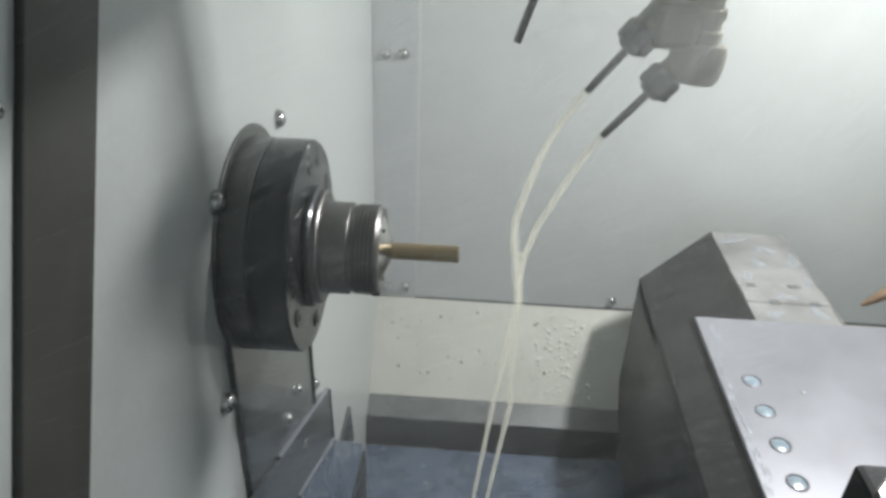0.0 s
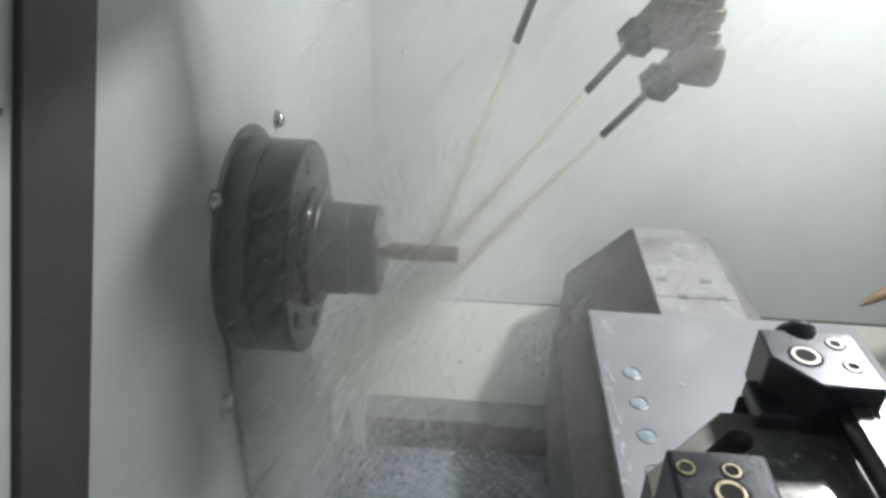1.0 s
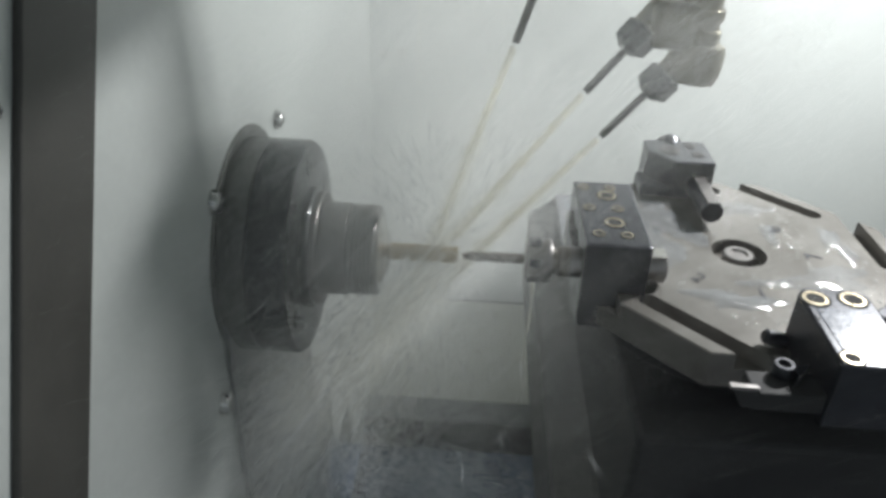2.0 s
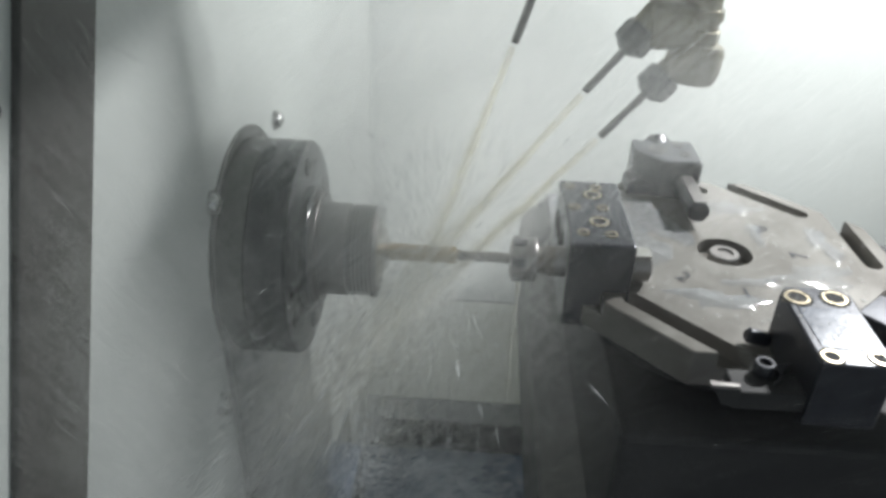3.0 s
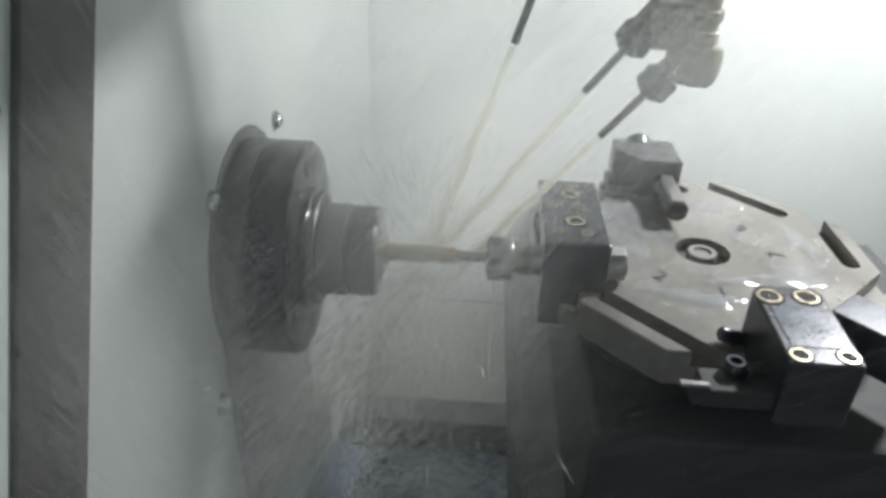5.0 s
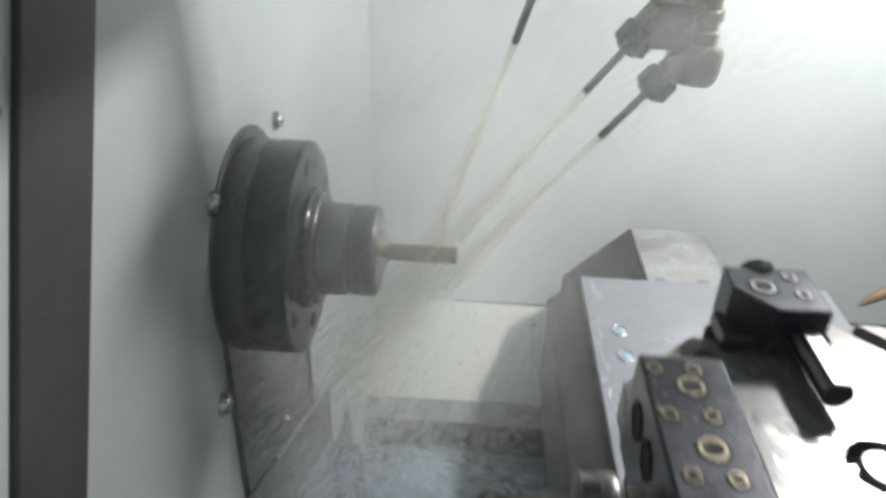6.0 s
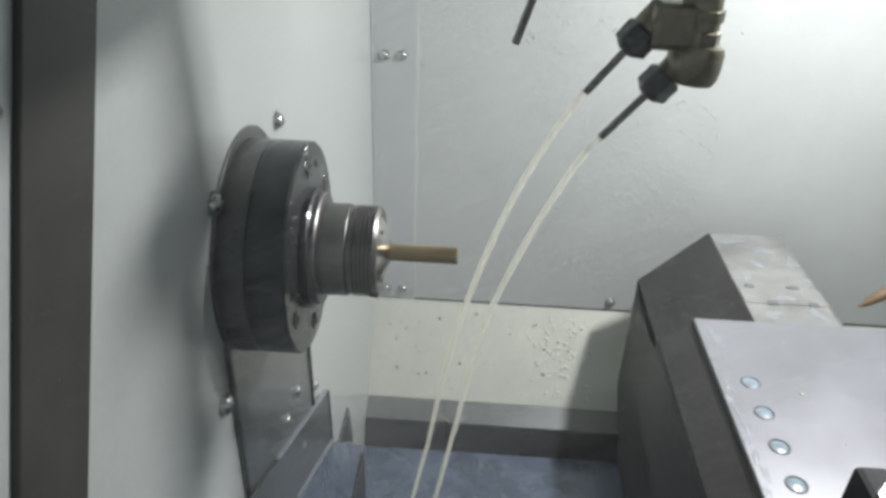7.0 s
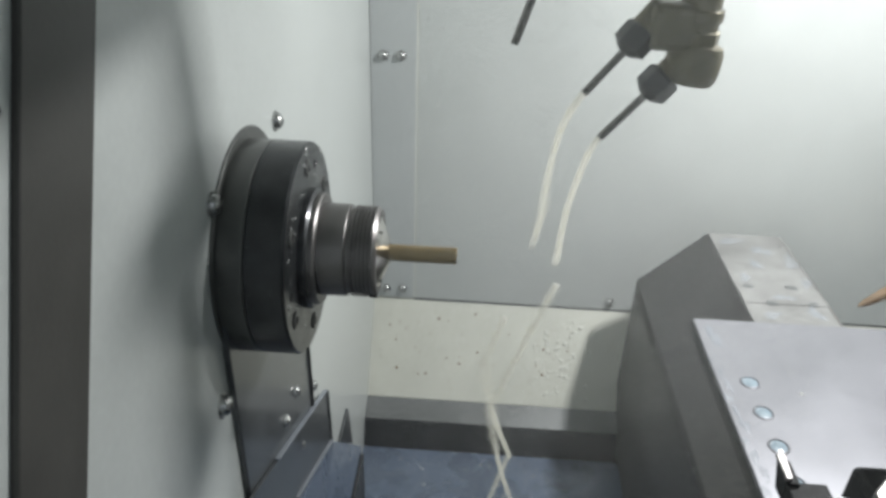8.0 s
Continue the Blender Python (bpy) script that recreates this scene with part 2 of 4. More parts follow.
# ---- headstock ----
spindle_flange = thing("spindle_flange", "blackened steel spindle flange on the headstock wall", "flange", (0, 0, 0))
part("rear_ring", lathe([(0.0695, 0), (0.0700, 0.001), (0.0700, 0.0172), (0.0692, 0.0182)], (XW, 0, 0), (1, 0, 0), 96), M_RING, spindle_flange, "dull grey rear ring", True)
part("front_ring", lathe([(0.0690, 0), (0.0700, 0.0008), (0.0700, 0.0222), (0.0688, 0.0238), (0.040, 0.0238), (0.0395, 0.0228)], (XW + 0.0182, 0, 0), (1, 0, 0), 96), M_OXIDE, spindle_flange, "", True)
part("inner_collar", lathe([(0.0400, -0.001), (0.0400, 0.0040), (0.0385, 0.0055), (0.033, 0.0055)], (0, 0, 0), (1, 0, 0), 72), M_OXIDE, spindle_flange, "", True)
for k in range(6):
    a = radians(24 + 60 * k)
    c = Vector((0.0002, 0.0555 * math.cos(a), 0.0555 * math.sin(a)))
    b = part("bolt", lathe([(0.0056, -0.001), (0.0056, 0.0007), (0.0046, 0.0011), (0.0030, 0.0011), (0.0028, 0.0004)], c, (1, 0, 0), 20), M_RING, spindle_flange, "", True)
    part("socket", lathe([(0.0027, 0), (0.0027, 0.0006)], c, (1, 0, 0), 6), M_HOLE_SHADE, b)
for k in range(3):
    a = radians(62 + 120 * k)
    # a flat disc, the hole's shade painted on
    part("threaded_hole", lathe([(0.0028, 0), (0.0028, 0.0004)], (0.0, 0.0555 * math.cos(a), 0.0555 * math.sin(a)), (1, 0, 0), 14), M_HOLE_SHADE, spindle_flange)
wall_collar = tagged(link("wall_collar", lathe([(0.0768, 0), (0.0768, 0.0012), (0.0760, 0.002), (0.068, 0.002)], (XW, 0.004, 0.0), (1, 0, 0), 80), M_RING, None, "", True), "thin dark steel collar plate round the spindle opening", "collar")

# spindle nose, collet and bar turn together
spindle_nose = thing("spindle_nose", "ground steel threaded spindle nose with a collet", "spindle")
part("nose_shoulder", lathe([(0.0372, 0), (0.0372, 0.0052), (0.0362, 0.0062), (0.031, 0.0062)], (0.0035, 0, 0), (1, 0, 0), 72), M_GROUND, spindle_nose, "", True)
part("nose_body", lathe([(0.0305, 0.0), (0.0305, 0.0175), (0.0300, 0.0182), (0.0283, 0.0188), (0.0283, 0.0215)], (0.009, 0, 0), (1, 0, 0), 72), M_GROUND, spindle_nose, "", True)
thread = [(0.0283, 0.0)]
for k in range(5):
    h = 0.0006 + k * 0.0026
    thread += [(0.0302, h + 0.0006), (0.0302, h + 0.0013), (0.0284, h + 0.0019), (0.0284, h + 0.0025)]
thread += [(0.0300, 0.0142), (0.0300, 0.0150), (0.0280, 0.0172), (0.0235, 0.0172), (0.0232, 0.0160)]
part("thread", lathe(thread, (0.0295, 0, 0), (1, 0, 0), 72), M_GROUND, spindle_nose, "", True)
collet = part("collet", lathe([(0.0232, 0.0), (0.0232, 0.0018), (0.0225, 0.0022), (0.0080, 0.0082), (0.0068, 0.0084), (0.0064, 0.007)], (0.0445, 0, 0), (1, 0, 0), 72), M_CONE, spindle_nose, "bright conical collet", True)
# slits and key notch are solid boxes coloured as the shade in a gap
for k in range(3):
    a = radians(20 + 120 * k)
    m = Matrix.Rotation(a, 4, "X")
    bm = box((0.0462, -0.0004, 0.0082), (0.0489, 0.0004, 0.0205))
    bmesh.ops.transform(bm, matrix=m, verts=bm.verts)
    part("slit", bm, M_HOLE_SHADE, collet)
bm = box((0.0415, -0.003, 0.0285), (0.0468, 0.003, 0.0304), 0.0004)
bmesh.ops.transform(bm, matrix=Matrix.Rotation(radians(140), 4, "X"), verts=bm.verts)
part("key_notch", bm, M_HOLE_SHADE, spindle_nose)

bar_stock = tagged(link("bar_stock", lathe([(0.0056, 0), (0.0056, 0.0470), (0.0051, 0.0476), (0.0, 0.0476)], (0.0497, 0, 0), (1, 0, 0), 40), M_BRASSBAR, None, "", True), "dull bronze round bar held in the collet", "bar")

# plate and screws on the headstock wall
headstock_plate = thing("headstock_plate", "dark wet steel plate below the spindle flange", "plate")
part("sheet", prism([(-0.0675, 0.02), (0.108, 0.02), (0.1105, -0.24), (0.085, -0.262), (0.055, -0.30), (0.050, -0.60), (-0.0665, -0.60)], "x", XW + 0.0003, XW + 0.0043, 0.0008), M_DARKPLATE, headstock_plate)
part("edge_trim", box((XW + 0.0003, 0.1085, -0.245), (XW + 0.0065, 0.1125, -0.02), 0.0008), M_BLACK, headstock_plate)
for y, z in ((0.0604, -0.1816), (0.0253, -0.1823), (0.060, -0.245)):
    dome_screw("screw", (XW + 0.0043, y, z), (1, 0, 0), 0.0048, headstock_plate)
for y, z, r in ((0.0874, 0.0536, 0.0062), (-0.0515, 0.0560, 0.0062), (-0.0800, -0.0692, 0.0066), (0.1347, -0.2400, 0.0052)):
    dome_screw("wall_screw", (XW, y, z), (1, 0, 0), r, None, "domed zinc screw in the painted headstock wall", category="screw", group="headstock wall screws")
dome_screw("wall_screw", (XW, -0.21, 0.168), (1, 0, 0), 0.003, None, "small domed screw beside the door channel", category="screw", group="headstock wall screws")
for x, z in ((-0.0245, -0.0285), (-0.0005, -0.0275), (-0.0240, -0.4000), (0.0030, -0.3985)):
    dome_screw("wall_screw", (x, YB - 0.003, z), (0, -1, 0), 0.0062, None, "domed zinc screw in the corner strip", category="screw", group="corner strip screws")
dome_screw("wall_screw", (0.3296, YB, -0.404), (0, -1, 0), 0.0062, None, "domed zinc screw low on the rear wall", category="screw")
tagged(link("wall_seam", box((0.0205, YB - 0.0012, -0.416), (0.0222, YB + 0.001, 0.60)), M_CREAM), "thin pale sealed seam beside the corner strip", "trim", kind="structure")
tagged(link("fold_seam", box((0.02, YB - 0.0016, -0.4195), (0.94, YB + 0.002, -0.4165)), M_GREY), "dark seam along the foot of the rear wall", "trim", kind="structure")

# folded brackets where the plate meets the tray; corners as (y, z)
STEP_X = -0.011
CH0, CH1, CH2, CH3 = (-0.0118, -0.1886), (0.1594, -0.2684), (0.1651, -0.346), (0.0236, -0.2735)
M_LIP = mat("bare_sheet_edge", (0.33, 0.36, 0.40), 0.4, metal=0.3, vary=0.25, scale=40)
chute = thing("chute_bracket", "dark folded sheet bracket below the headstock plate", "bracket")
part("side_sheet", prism([CH0, CH1, CH2, CH3, (-0.118, -0.201), (-0.118, -0.139)], "x", XW + 0.0050, XW + 0.0075, 0.0004), M_DARKPLATE, chute)
part("upper_lip", prism([CH0, CH1, (CH1[0], CH1[1] + 0.0018), (CH0[0], CH0[1] + 0.0018)], "x", XW + 0.0045, XW + 0.0085, 0.0004), M_LIP, chute)
part("lower_lip", prism([CH3, CH2, (CH2[0], CH2[1] + 0.0025), (CH3[0], CH3[1] + 0.0025)], "x", XW + 0.0070, XW + 0.0098, 0.0004), M_LIP, chute)
part("rear_lip", prism([CH1, CH2, (CH2[0] + 0.0015, CH2[1]), (CH1[0] + 0.0015, CH1[1])], "x", XW + 0.0055, XW + 0.0095, 0.0004), M_GREY, chute)
own = bmesh.new()
fold = [(XW + 0.0100, CH2[0], CH2[1]), (STEP_X, 0.2157, -0.4025), (STEP_X, -0.118, -0.4025), (XW + 0.0100, -0.118, -0.2010)]
low = [own.verts.new((x, y, z - 0.003)) for x, y, z in fold]
top = [own.verts.new(c) for c in fold]
own.faces.new((top[0], top[2], top[1]))
own.faces.new((top[0], top[3], top[2]))
own.faces.new((low[0], low[1], low[2]))
own.faces.new((low[0], low[2], low[3]))
for k in range(4):
    own.faces.new((low[k], low[(k + 1) % 4], top[(k + 1) % 4], top[k]))
bmesh.ops.recalc_face_normals(own, faces=own.faces)
part("folded_skirt", own, M_TRAY, chute, "blue-grey folded skirt")
gusset = tagged(link("gusset", prism([(0.2836, -0.407), (0.2241, -0.4086), (0.3024, -0.4878)], "x", XW + 0.0005, XW + 0.004, 0.0006), M_DARKPLATE), "small grey triangular gusset on the headstock wall", "gusset")
tagged(link("tray_step", box((XW + 0.001, -0.60, -0.61), (STEP_X, 0.2157, -0.405), 0.002), M_TRAY), "wet blue-grey raised step of the tray", "tray step", kind="structure")
tagged(link("step_groove", box((STEP_X, -0.60, -0.61), (STEP_X + 0.004, 0.2110, -0.409), 0.001), M_BLACK), "dark sealing groove beside the tray step", "trim", kind="structure")


# ---- saddle and cross slide ----
saddle = thing("saddle_cover", "worn grey sheet cover of the saddle, wet", "machine cover")
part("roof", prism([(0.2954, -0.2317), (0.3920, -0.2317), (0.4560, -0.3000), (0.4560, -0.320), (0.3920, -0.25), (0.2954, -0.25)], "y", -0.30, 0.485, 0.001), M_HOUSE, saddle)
# sloping side is split from the roof to carry the shaded grey
part("sloping_side", prism([(0.2950, -0.2322), (0.2950, -0.2500), (0.2124, -0.3348), (0.2124, -0.3148)], "y", -0.30, 0.4848, 0.0006), M_SIDE_SHADE, saddle)
part("side_sheet", prism([(0.2124, -0.3155), (0.2200, -0.3155), (0.2200, -0.59), (0.2124, -0.59)], "y", -0.30, 0.4848), M_SIDE_SHADE, saddle)
part("end_sheet", prism([(0.2220, -0.325), (0.2970, -0.2505), (0.3905, -0.2505), (0.4540, -0.315), (0.4540, -0.59), (0.2220, -0.59)], "y", 0.478, 0.4838), M_SIDE_SHADE, saddle)
part("far_side_sheet", prism([(0.4480, -0.31), (0.4555, -0.31), (0.4555, -0.59), (0.4480, -0.59)], "y", -0.30, 0.4775), M_SIDE_SHADE, saddle)

part("wiper_strip", box((0.2962, 0.3165, -0.2316), (0.3930, 0.3500, -0.2306), 0.0003), M_HOUSE, saddle)
for x, y, w in ((0.3060, 0.3480, 0.010), (0.3220, 0.3140, 0.012), (0.3560, 0.3490, 0.014), (0.3700, 0.3150, 0.011)):
    part("wiper_tab", box((x, y, -0.2315), (x + w, y + 0.0075, -0.2301), 0.0003), M_GREY, saddle)

slide = thing("cross_slide", "satin steel cross slide with a row of plugged holes", "machine slide")
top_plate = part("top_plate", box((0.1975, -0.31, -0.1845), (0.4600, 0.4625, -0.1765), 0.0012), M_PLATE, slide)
# skirt and lip take the same shade-darkened grey below the bright plate
part("skirt", prism([(0.1985, -0.1785), (0.1935, -0.1850), (0.1680, -0.2060), (0.1655, -0.2110), (0.1655, -0.31), (0.2000, -0.31), (0.2000, -0.1846)], "y", -0.31, 0.4610, 0.0), M_SIDE_SHADE, slide)
part("back_lip", box((0.2005, 0.4560, -0.2240), (0.4595, 0.4612, -0.1850), 0.0008), M_SIDE_SHADE, slide)
for k in range(12):
    y = 0.3673 - 0.0387 * k
    r = 0.0068
    rim = part("hole_rim", lathe([(r * 1.3, -0.001), (r * 1.3, 0.0004), (r * 1.12, 0.0010), (r * 1.02, 0.0006), (r * 1.0, -0.0005)], (0.2264, y, -0.1765), (0, 0, 1), 28), M_PLATE, slide, "", True)
    part("plug", lathe([(r * 1.01, -0.001), (r * 0.98, 0.0003), (r * 0.5, 0.0009), (0, 0.0010)], (0.2264, y, -0.1766), (0, 0, 1), 28), M_PLUG, rim, "pale blue wet plug", True)
for k in range(4):
    y = 0.2473 - 0.05 * k
    rim = part("hole_rim", lathe([(0.0088, -0.001), (0.0088, 0.0004), (0.0076, 0.0010), (0.0070, 0.0006), (0.0068, -0.0005)], (0.2779, y, -0.1765), (0, 0, 1), 28), M_PLATE, slide, "", True)
    part("plug", lathe([(0.0069, -0.001), (0.0067, 0.0003), (0.0034, 0.0009), (0, 0.0010)], (0.2779, y, -0.1766), (0, 0, 1), 28), M_PLUG, rim, "pale blue wet plug", True)
for x, y in ((0.268, 0.3560), (0.282, 0.262)):
    part("pin", lathe([(0.0022, -0.001), (0.0022, 0.0006), (0, 0.0009)], (x, y, -0.1765), (0, 0, 1), 14), M_SCREW, slide, "", True)
# tower is widened in black to fill the shade below the disc
tower = part("turret_tower", box((0.1945, -0.095, -0.1764), (0.4615, 0.160, -0.060), 0.004), M_SHADE_BLACK, slide, "turret tower, blackened and widened for the shade under the disc")
part("collar", lathe([(0.098, 0), (0.098, 0.018), (0.094, 0.0225)], (0.281, 0.046, -0.0602), (0, 0, 1), 64), M_SHADE_BLACK, tower, "", True)

# ---- turret ----
CX, CY, ZT = 0.281, 0.0458, -0.012
turret = thing("tool_turret", "wet nickel-grey octagonal tool turret with slotted stations", "tool turret")
disc = prism([(CX + 0.1277 * math.cos(radians(22.5 + 45 * k)), CY + 0.1277 * math.sin(radians(22.5 + 45 * k))) for k in range(8)], "z", ZT - 0.025, ZT, 0.0012)
disc_ob = part("disc", disc, M_DISC, turret)


def station(theta, t, n, z):
    """A point of the turret: t along the station's side, n outwards from the axis, z up."""
    a = radians(theta)
    return Vector((CX + n * math.cos(a) - t * math.sin(a), CY + n * math.sin(a) + t * math.cos(a), z))


cutters = []
for k in range(8):
    own = bmesh.new()
    outline = [(0.085, 0.0942), (0.085, 0.1075)]
    outline += [(-0.006 + 0.00665 * math.cos(a), 0.10085 + 0.00665 * math.sin(a)) for a in np.linspace(math.pi / 2, 3 * math.pi / 2, 9)]
    lo = [own.verts.new(station(45 * k, t, n, ZT - 0.011)) for t, n in outline]
    hi = [own.verts.new(station(45 * k, t, n, ZT + 0.02)) for t, n in outline]
    own.faces.new(lo)
    own.faces.new(hi)
    for a in range(len(outline)):
        b = (a + 1) % len(outline)
        own.faces.new([lo[a], lo[b], hi[b], hi[a]])
    bmesh.ops.recalc_face_normals(own, faces=own.faces)
    cutters.append(own)
hole = lathe([(0.0190, -0.010), (0.0190, 0.02)], (CX, CY, ZT), (0, 0, 1), 40)
bmesh.ops.recalc_face_normals(hole, faces=hole.faces)
cutters.append(hole)
tool = bmesh.new()
for c in cutters:
    merge(tool, c)
cut_me = bpy.data.meshes.new("cutter")
tool.to_mesh(cut_me)
tool.free()
cut_ob = new("cutter", cut_me)
mod = disc_ob.modifiers.new("slots", "BOOLEAN")
mod.operation, mod.object, mod.solver = "DIFFERENCE", cut_ob, "EXACT"
deps = bpy.context.evaluated_depsgraph_get()
done = bpy.data.meshes.new_from_object(disc_ob.evaluated_get(deps))
disc_ob.modifiers.clear()
disc_ob.data = done
bpy.data.objects.remove(cut_ob)

centre = part("centre_bolt", lathe([(0.0105, -0.010), (0.0105, -0.0015), (0.0098, -0.0005), (0.0064, -0.0005), (0.0058, -0.002)], (CX, CY, ZT), (0, 0, 1), 36), M_GROUND, turret, "", True)
part("socket", lathe([(0.0056, -0.0075), (0.0056, -0.0022)], (CX, CY, ZT), (0, 0, 1), 6), M_HOLE_SHADE, centre)

def numeral(body, k, n, t):
    data = bpy.data.curves.new("numeral", "FONT")
    data.body, data.size, data.extrude, data.align_x = body, 0.017, 0.0002, "CENTER"
    ob = new("numeral", data)
    a = radians(45 * k)
    m = Matrix.Translation(station(45 * k, t, n, ZT + 0.0002)) @ Matrix.Rotation(a + math.pi / 2, 4, "Z")
    me = bpy.data.meshes.new_from_object(ob.evaluated_get(bpy.context.evaluated_depsgraph_get()))
    bpy.data.objects.remove(ob)
    me.transform(m)
    me.materials.clear()
    me.materials.append(M_BLOCK)
    num = new("numeral", me)
    num.parent = turret
    num["label"] = "engraved station number " + body


for k, body in ((0, "7"), (1, "6"), (5, "2"), (6, "1")):
    numeral(body, k, 0.058, 0.0)

# turret things: all of them ride on the turret
riders = [turret]

drill_block = thing("drill_block", "black blued twin-bore tool block bolted to the turret", "tool block")
riders.append(drill_block)
part("body", box((0.1625, -0.0158, -0.040), (0.2042, 0.0772, 0.0228), 0.0018), M_BLOCK, drill_block)
for x, y, r in ((0.1837, 0.0544, 0.0066), (0.1838, 0.0146, 0.0066)):
    socket_ring("cap_screw", (x, y, 0.0228), r, drill_block)
for x, y in ((0.1686, 0.0664), (0.1872, 0.0663), (0.1695, 0.0345), (0.1885, 0.0345), (0.1718, -0.0010), (0.1897, -0.0016)):
    socket_ring("set_screw", (x, y, 0.0228), 0.0040, drill_block)
# bore mouths are raised rings with the shade in their colour
for y in (0.0544, 0.029):
    part("bore", lathe([(0.0100, 0), (0.0100, 0.0009), (0.0086, 0.0011), (0.0084, 0.0003)], (0.1626, y, -0.001), (-1, 0, 0), 32), M_HOLE_SHADE, drill_block)

drill_chuck = thing("drill_chuck", "steel collet chuck holding a twist drill", "drill chuck")
riders.append(drill_chuck)
part("shank", lathe([(0.0098, 0), (0.0103, 0.0006), (0.0103, 0.062), (0.0096, 0.0628)], (0.1545, 0, 0), (1, 0, 0), 36), M_GROUND, drill_chuck, "", True)
part("shank_flat", box((0.2045, -0.006, 0.0092), (0.2165, 0.006, 0.0106), 0.0003), M_CONE, drill_chuck)
part("neck", lathe([(0.0088, 0), (0.0088, 0.004), (0.0102, 0.0045), (0.0102, 0.012)], (0.1435, 0, 0), (1, 0, 0), 36), M_DRILL, drill_chuck, "", True)
nut = part("nut", lathe([(0.0100, 0.0), (0.0140, 0.0015), (0.0140, 0.0105), (0.0146, 0.0115), (0.0146, 0.0160), (0.0140, 0.0170), (0.009, 0.0170)], (0.1265, 0, 0), (1, 0, 0), 40), M_GROUND, drill_chuck, "knurled steel nut", True)
for k in range(6):
    bm = box((0.1285, -0.0030, 0.0134), (0.1362, 0.0030, 0.0147), 0.0003)
    bmesh.ops.transform(bm, matrix=Matrix.Rotation(radians(60 * k + 10), 4, "X"), verts=bm.verts)
    part("nut_flat", bm, M_BLOCK, nut)
# twist drill with two flutes
own = bmesh.new()
rings = []
N, STEPS, R0 = 20, 40, 0.0034
for s in range(STEPS + 1):
    u = s / STEPS
    x = 0.0855 + 0.043 * u
    ring = []
    for k in range(N):
        a = 2 * math.pi * k / N
        r = R0 * (min(1.0, 0.15 + u * 12) if u < 0.08 else 1.0)
        if u < 0.62:
            r *= 1 - 0.42 * max(0.0, math.cos(2 * a)) ** 2
        b = a + u * 11
        ring.append(own.verts.new((x, r * math.cos(b), r * math.sin(b))))
    rings.append(ring)
for a, b in zip(rings, rings[1:]):
    for k in range(N):
        own.faces.new([a[k], a[(k + 1) % N], b[(k + 1) % N], b[k]])
own.faces.new(rings[0])
own.faces.new(rings[-1])
part("twist_drill", own, M_DRILL, drill_chuck, "dark fluted twist drill", True)

bore_block = thing("boring_block", "black chamfered boring-bar block with a round bar", "tool block")
riders.append(bore_block)
part("body", prism([(0.2300, 0.1715), (0.2290, 0.1480), (0.2480, 0.1270), (0.2792, 0.1270), (0.2792, 0.1715)], "z", -0.0118, 0.0203, 0.0014), M_BLOCK, bore_block)
part("foot", box((0.2240, 0.1290, -0.0119), (0.2560, 0.1560, -0.0020), 0.0015), M_BLOCK, bore_block)
socket_ring("cap_screw", (0.2471, 0.1495, 0.0203), 0.0072, bore_block, bright=M_GROUND)
for x, y in ((0.2660, 0.1610), (0.2680, 0.1430)):
    socket_ring("set_screw", (x, y, 0.0203), 0.0042, bore_block, bright=M_GROUND)
bar_tool = part("boring_bar", lathe([(0.0074, 0), (0.0080, 0.0006), (0.0080, 0.108), (0.0072, 0.109)], (0.2680, 0.0790, 0.0010), (-0.03, 1, 0.0), 36), M_BLOCK, bore_block, "round black boring bar", True)
part("flat", box((0.2630, 0.0800, 0.0078), (0.2725, 0.1265, 0.0094), 0.0003), M_GROUND, bar_tool)
part("rear_knob", lathe([(0.0100, 0), (0.0105, 0.001), (0.0105, 0.010), (0.0092, 0.012), (0.004, 0.0123)], (0.2520, 0.1680, 0.0110), (0, 0.85, 0.5), 32), M_BLOCK, bore_block, "", True)

turn_tool = thing("turning_tool_block", "black clamp block with four socket screws and an insert tool", "tool block")
riders.append(turn_tool)
part("body", prism([(0.2765, -0.1215), (0.3140, -0.1215), (0.3165, -0.0560), (0.3120, -0.0500), (0.2820, -0.0505), (0.2775, -0.0560)], "z", -0.018, 0.0228, 0.0014), M_BLOCK, turn_tool)
part("wet_pad", box((0.2815, -0.1080, 0.0226), (0.3085, -0.0720, 0.0232), 0.0002), M_POOL, turn_tool)
for x, y in ((0.2845, -0.0625), (0.3055, -0.0615)):
    socket_ring("cap_screw", (x, y, 0.0228), 0.0072, turn_tool)
for x, y in ((0.2835, -0.1150), (0.3075, -0.1145)):
    socket_ring("set_screw", (x, y, 0.0228), 0.0056, turn_tool)
# shank and blade are matte black so they sink into the painted shade
part("tool_shank", box((0.2400, -0.1185, -0.0120), (0.2780, -0.1000, -0.0005), 0.001), M_SHADE_BLACK, turn_tool)
part("blade", prism([(0.2290, 0.0012), (0.2430, 0.0012), (0.2430, -0.0100), (0.2350, -0.0100)], "y", -0.1190, -0.1130, 0.0004), M_SHADE_BLACK, turn_tool)
part("insert", prism([(0.2272, -0.1192), (0.2420, -0.1192), (0.2420, -0.1165), (0.2272, -0.1150)], "z", 0.0013, 0.0033, 0.0003), M_GROUND, turn_tool, "bright carbide insert")
clamp = part("clamp_screw", lathe([(0.0056, 0), (0.0056, 0.006), (0.0050, 0.0070), (0.0034, 0.0070), (0.0032, 0.004)], (0.2590, -0.1020, 0.0), (0, 0, 1), 24), M_BLOCK, turn_tool, "", True)
part("clamp_wedge", prism([(0.2650, -0.0990), (0.2755, -0.0965), (0.2610, -0.1130), (0.2660, -0.1090)], "z", 0.0, 0.0032, 0.0004), M_BLOCK, turn_tool)
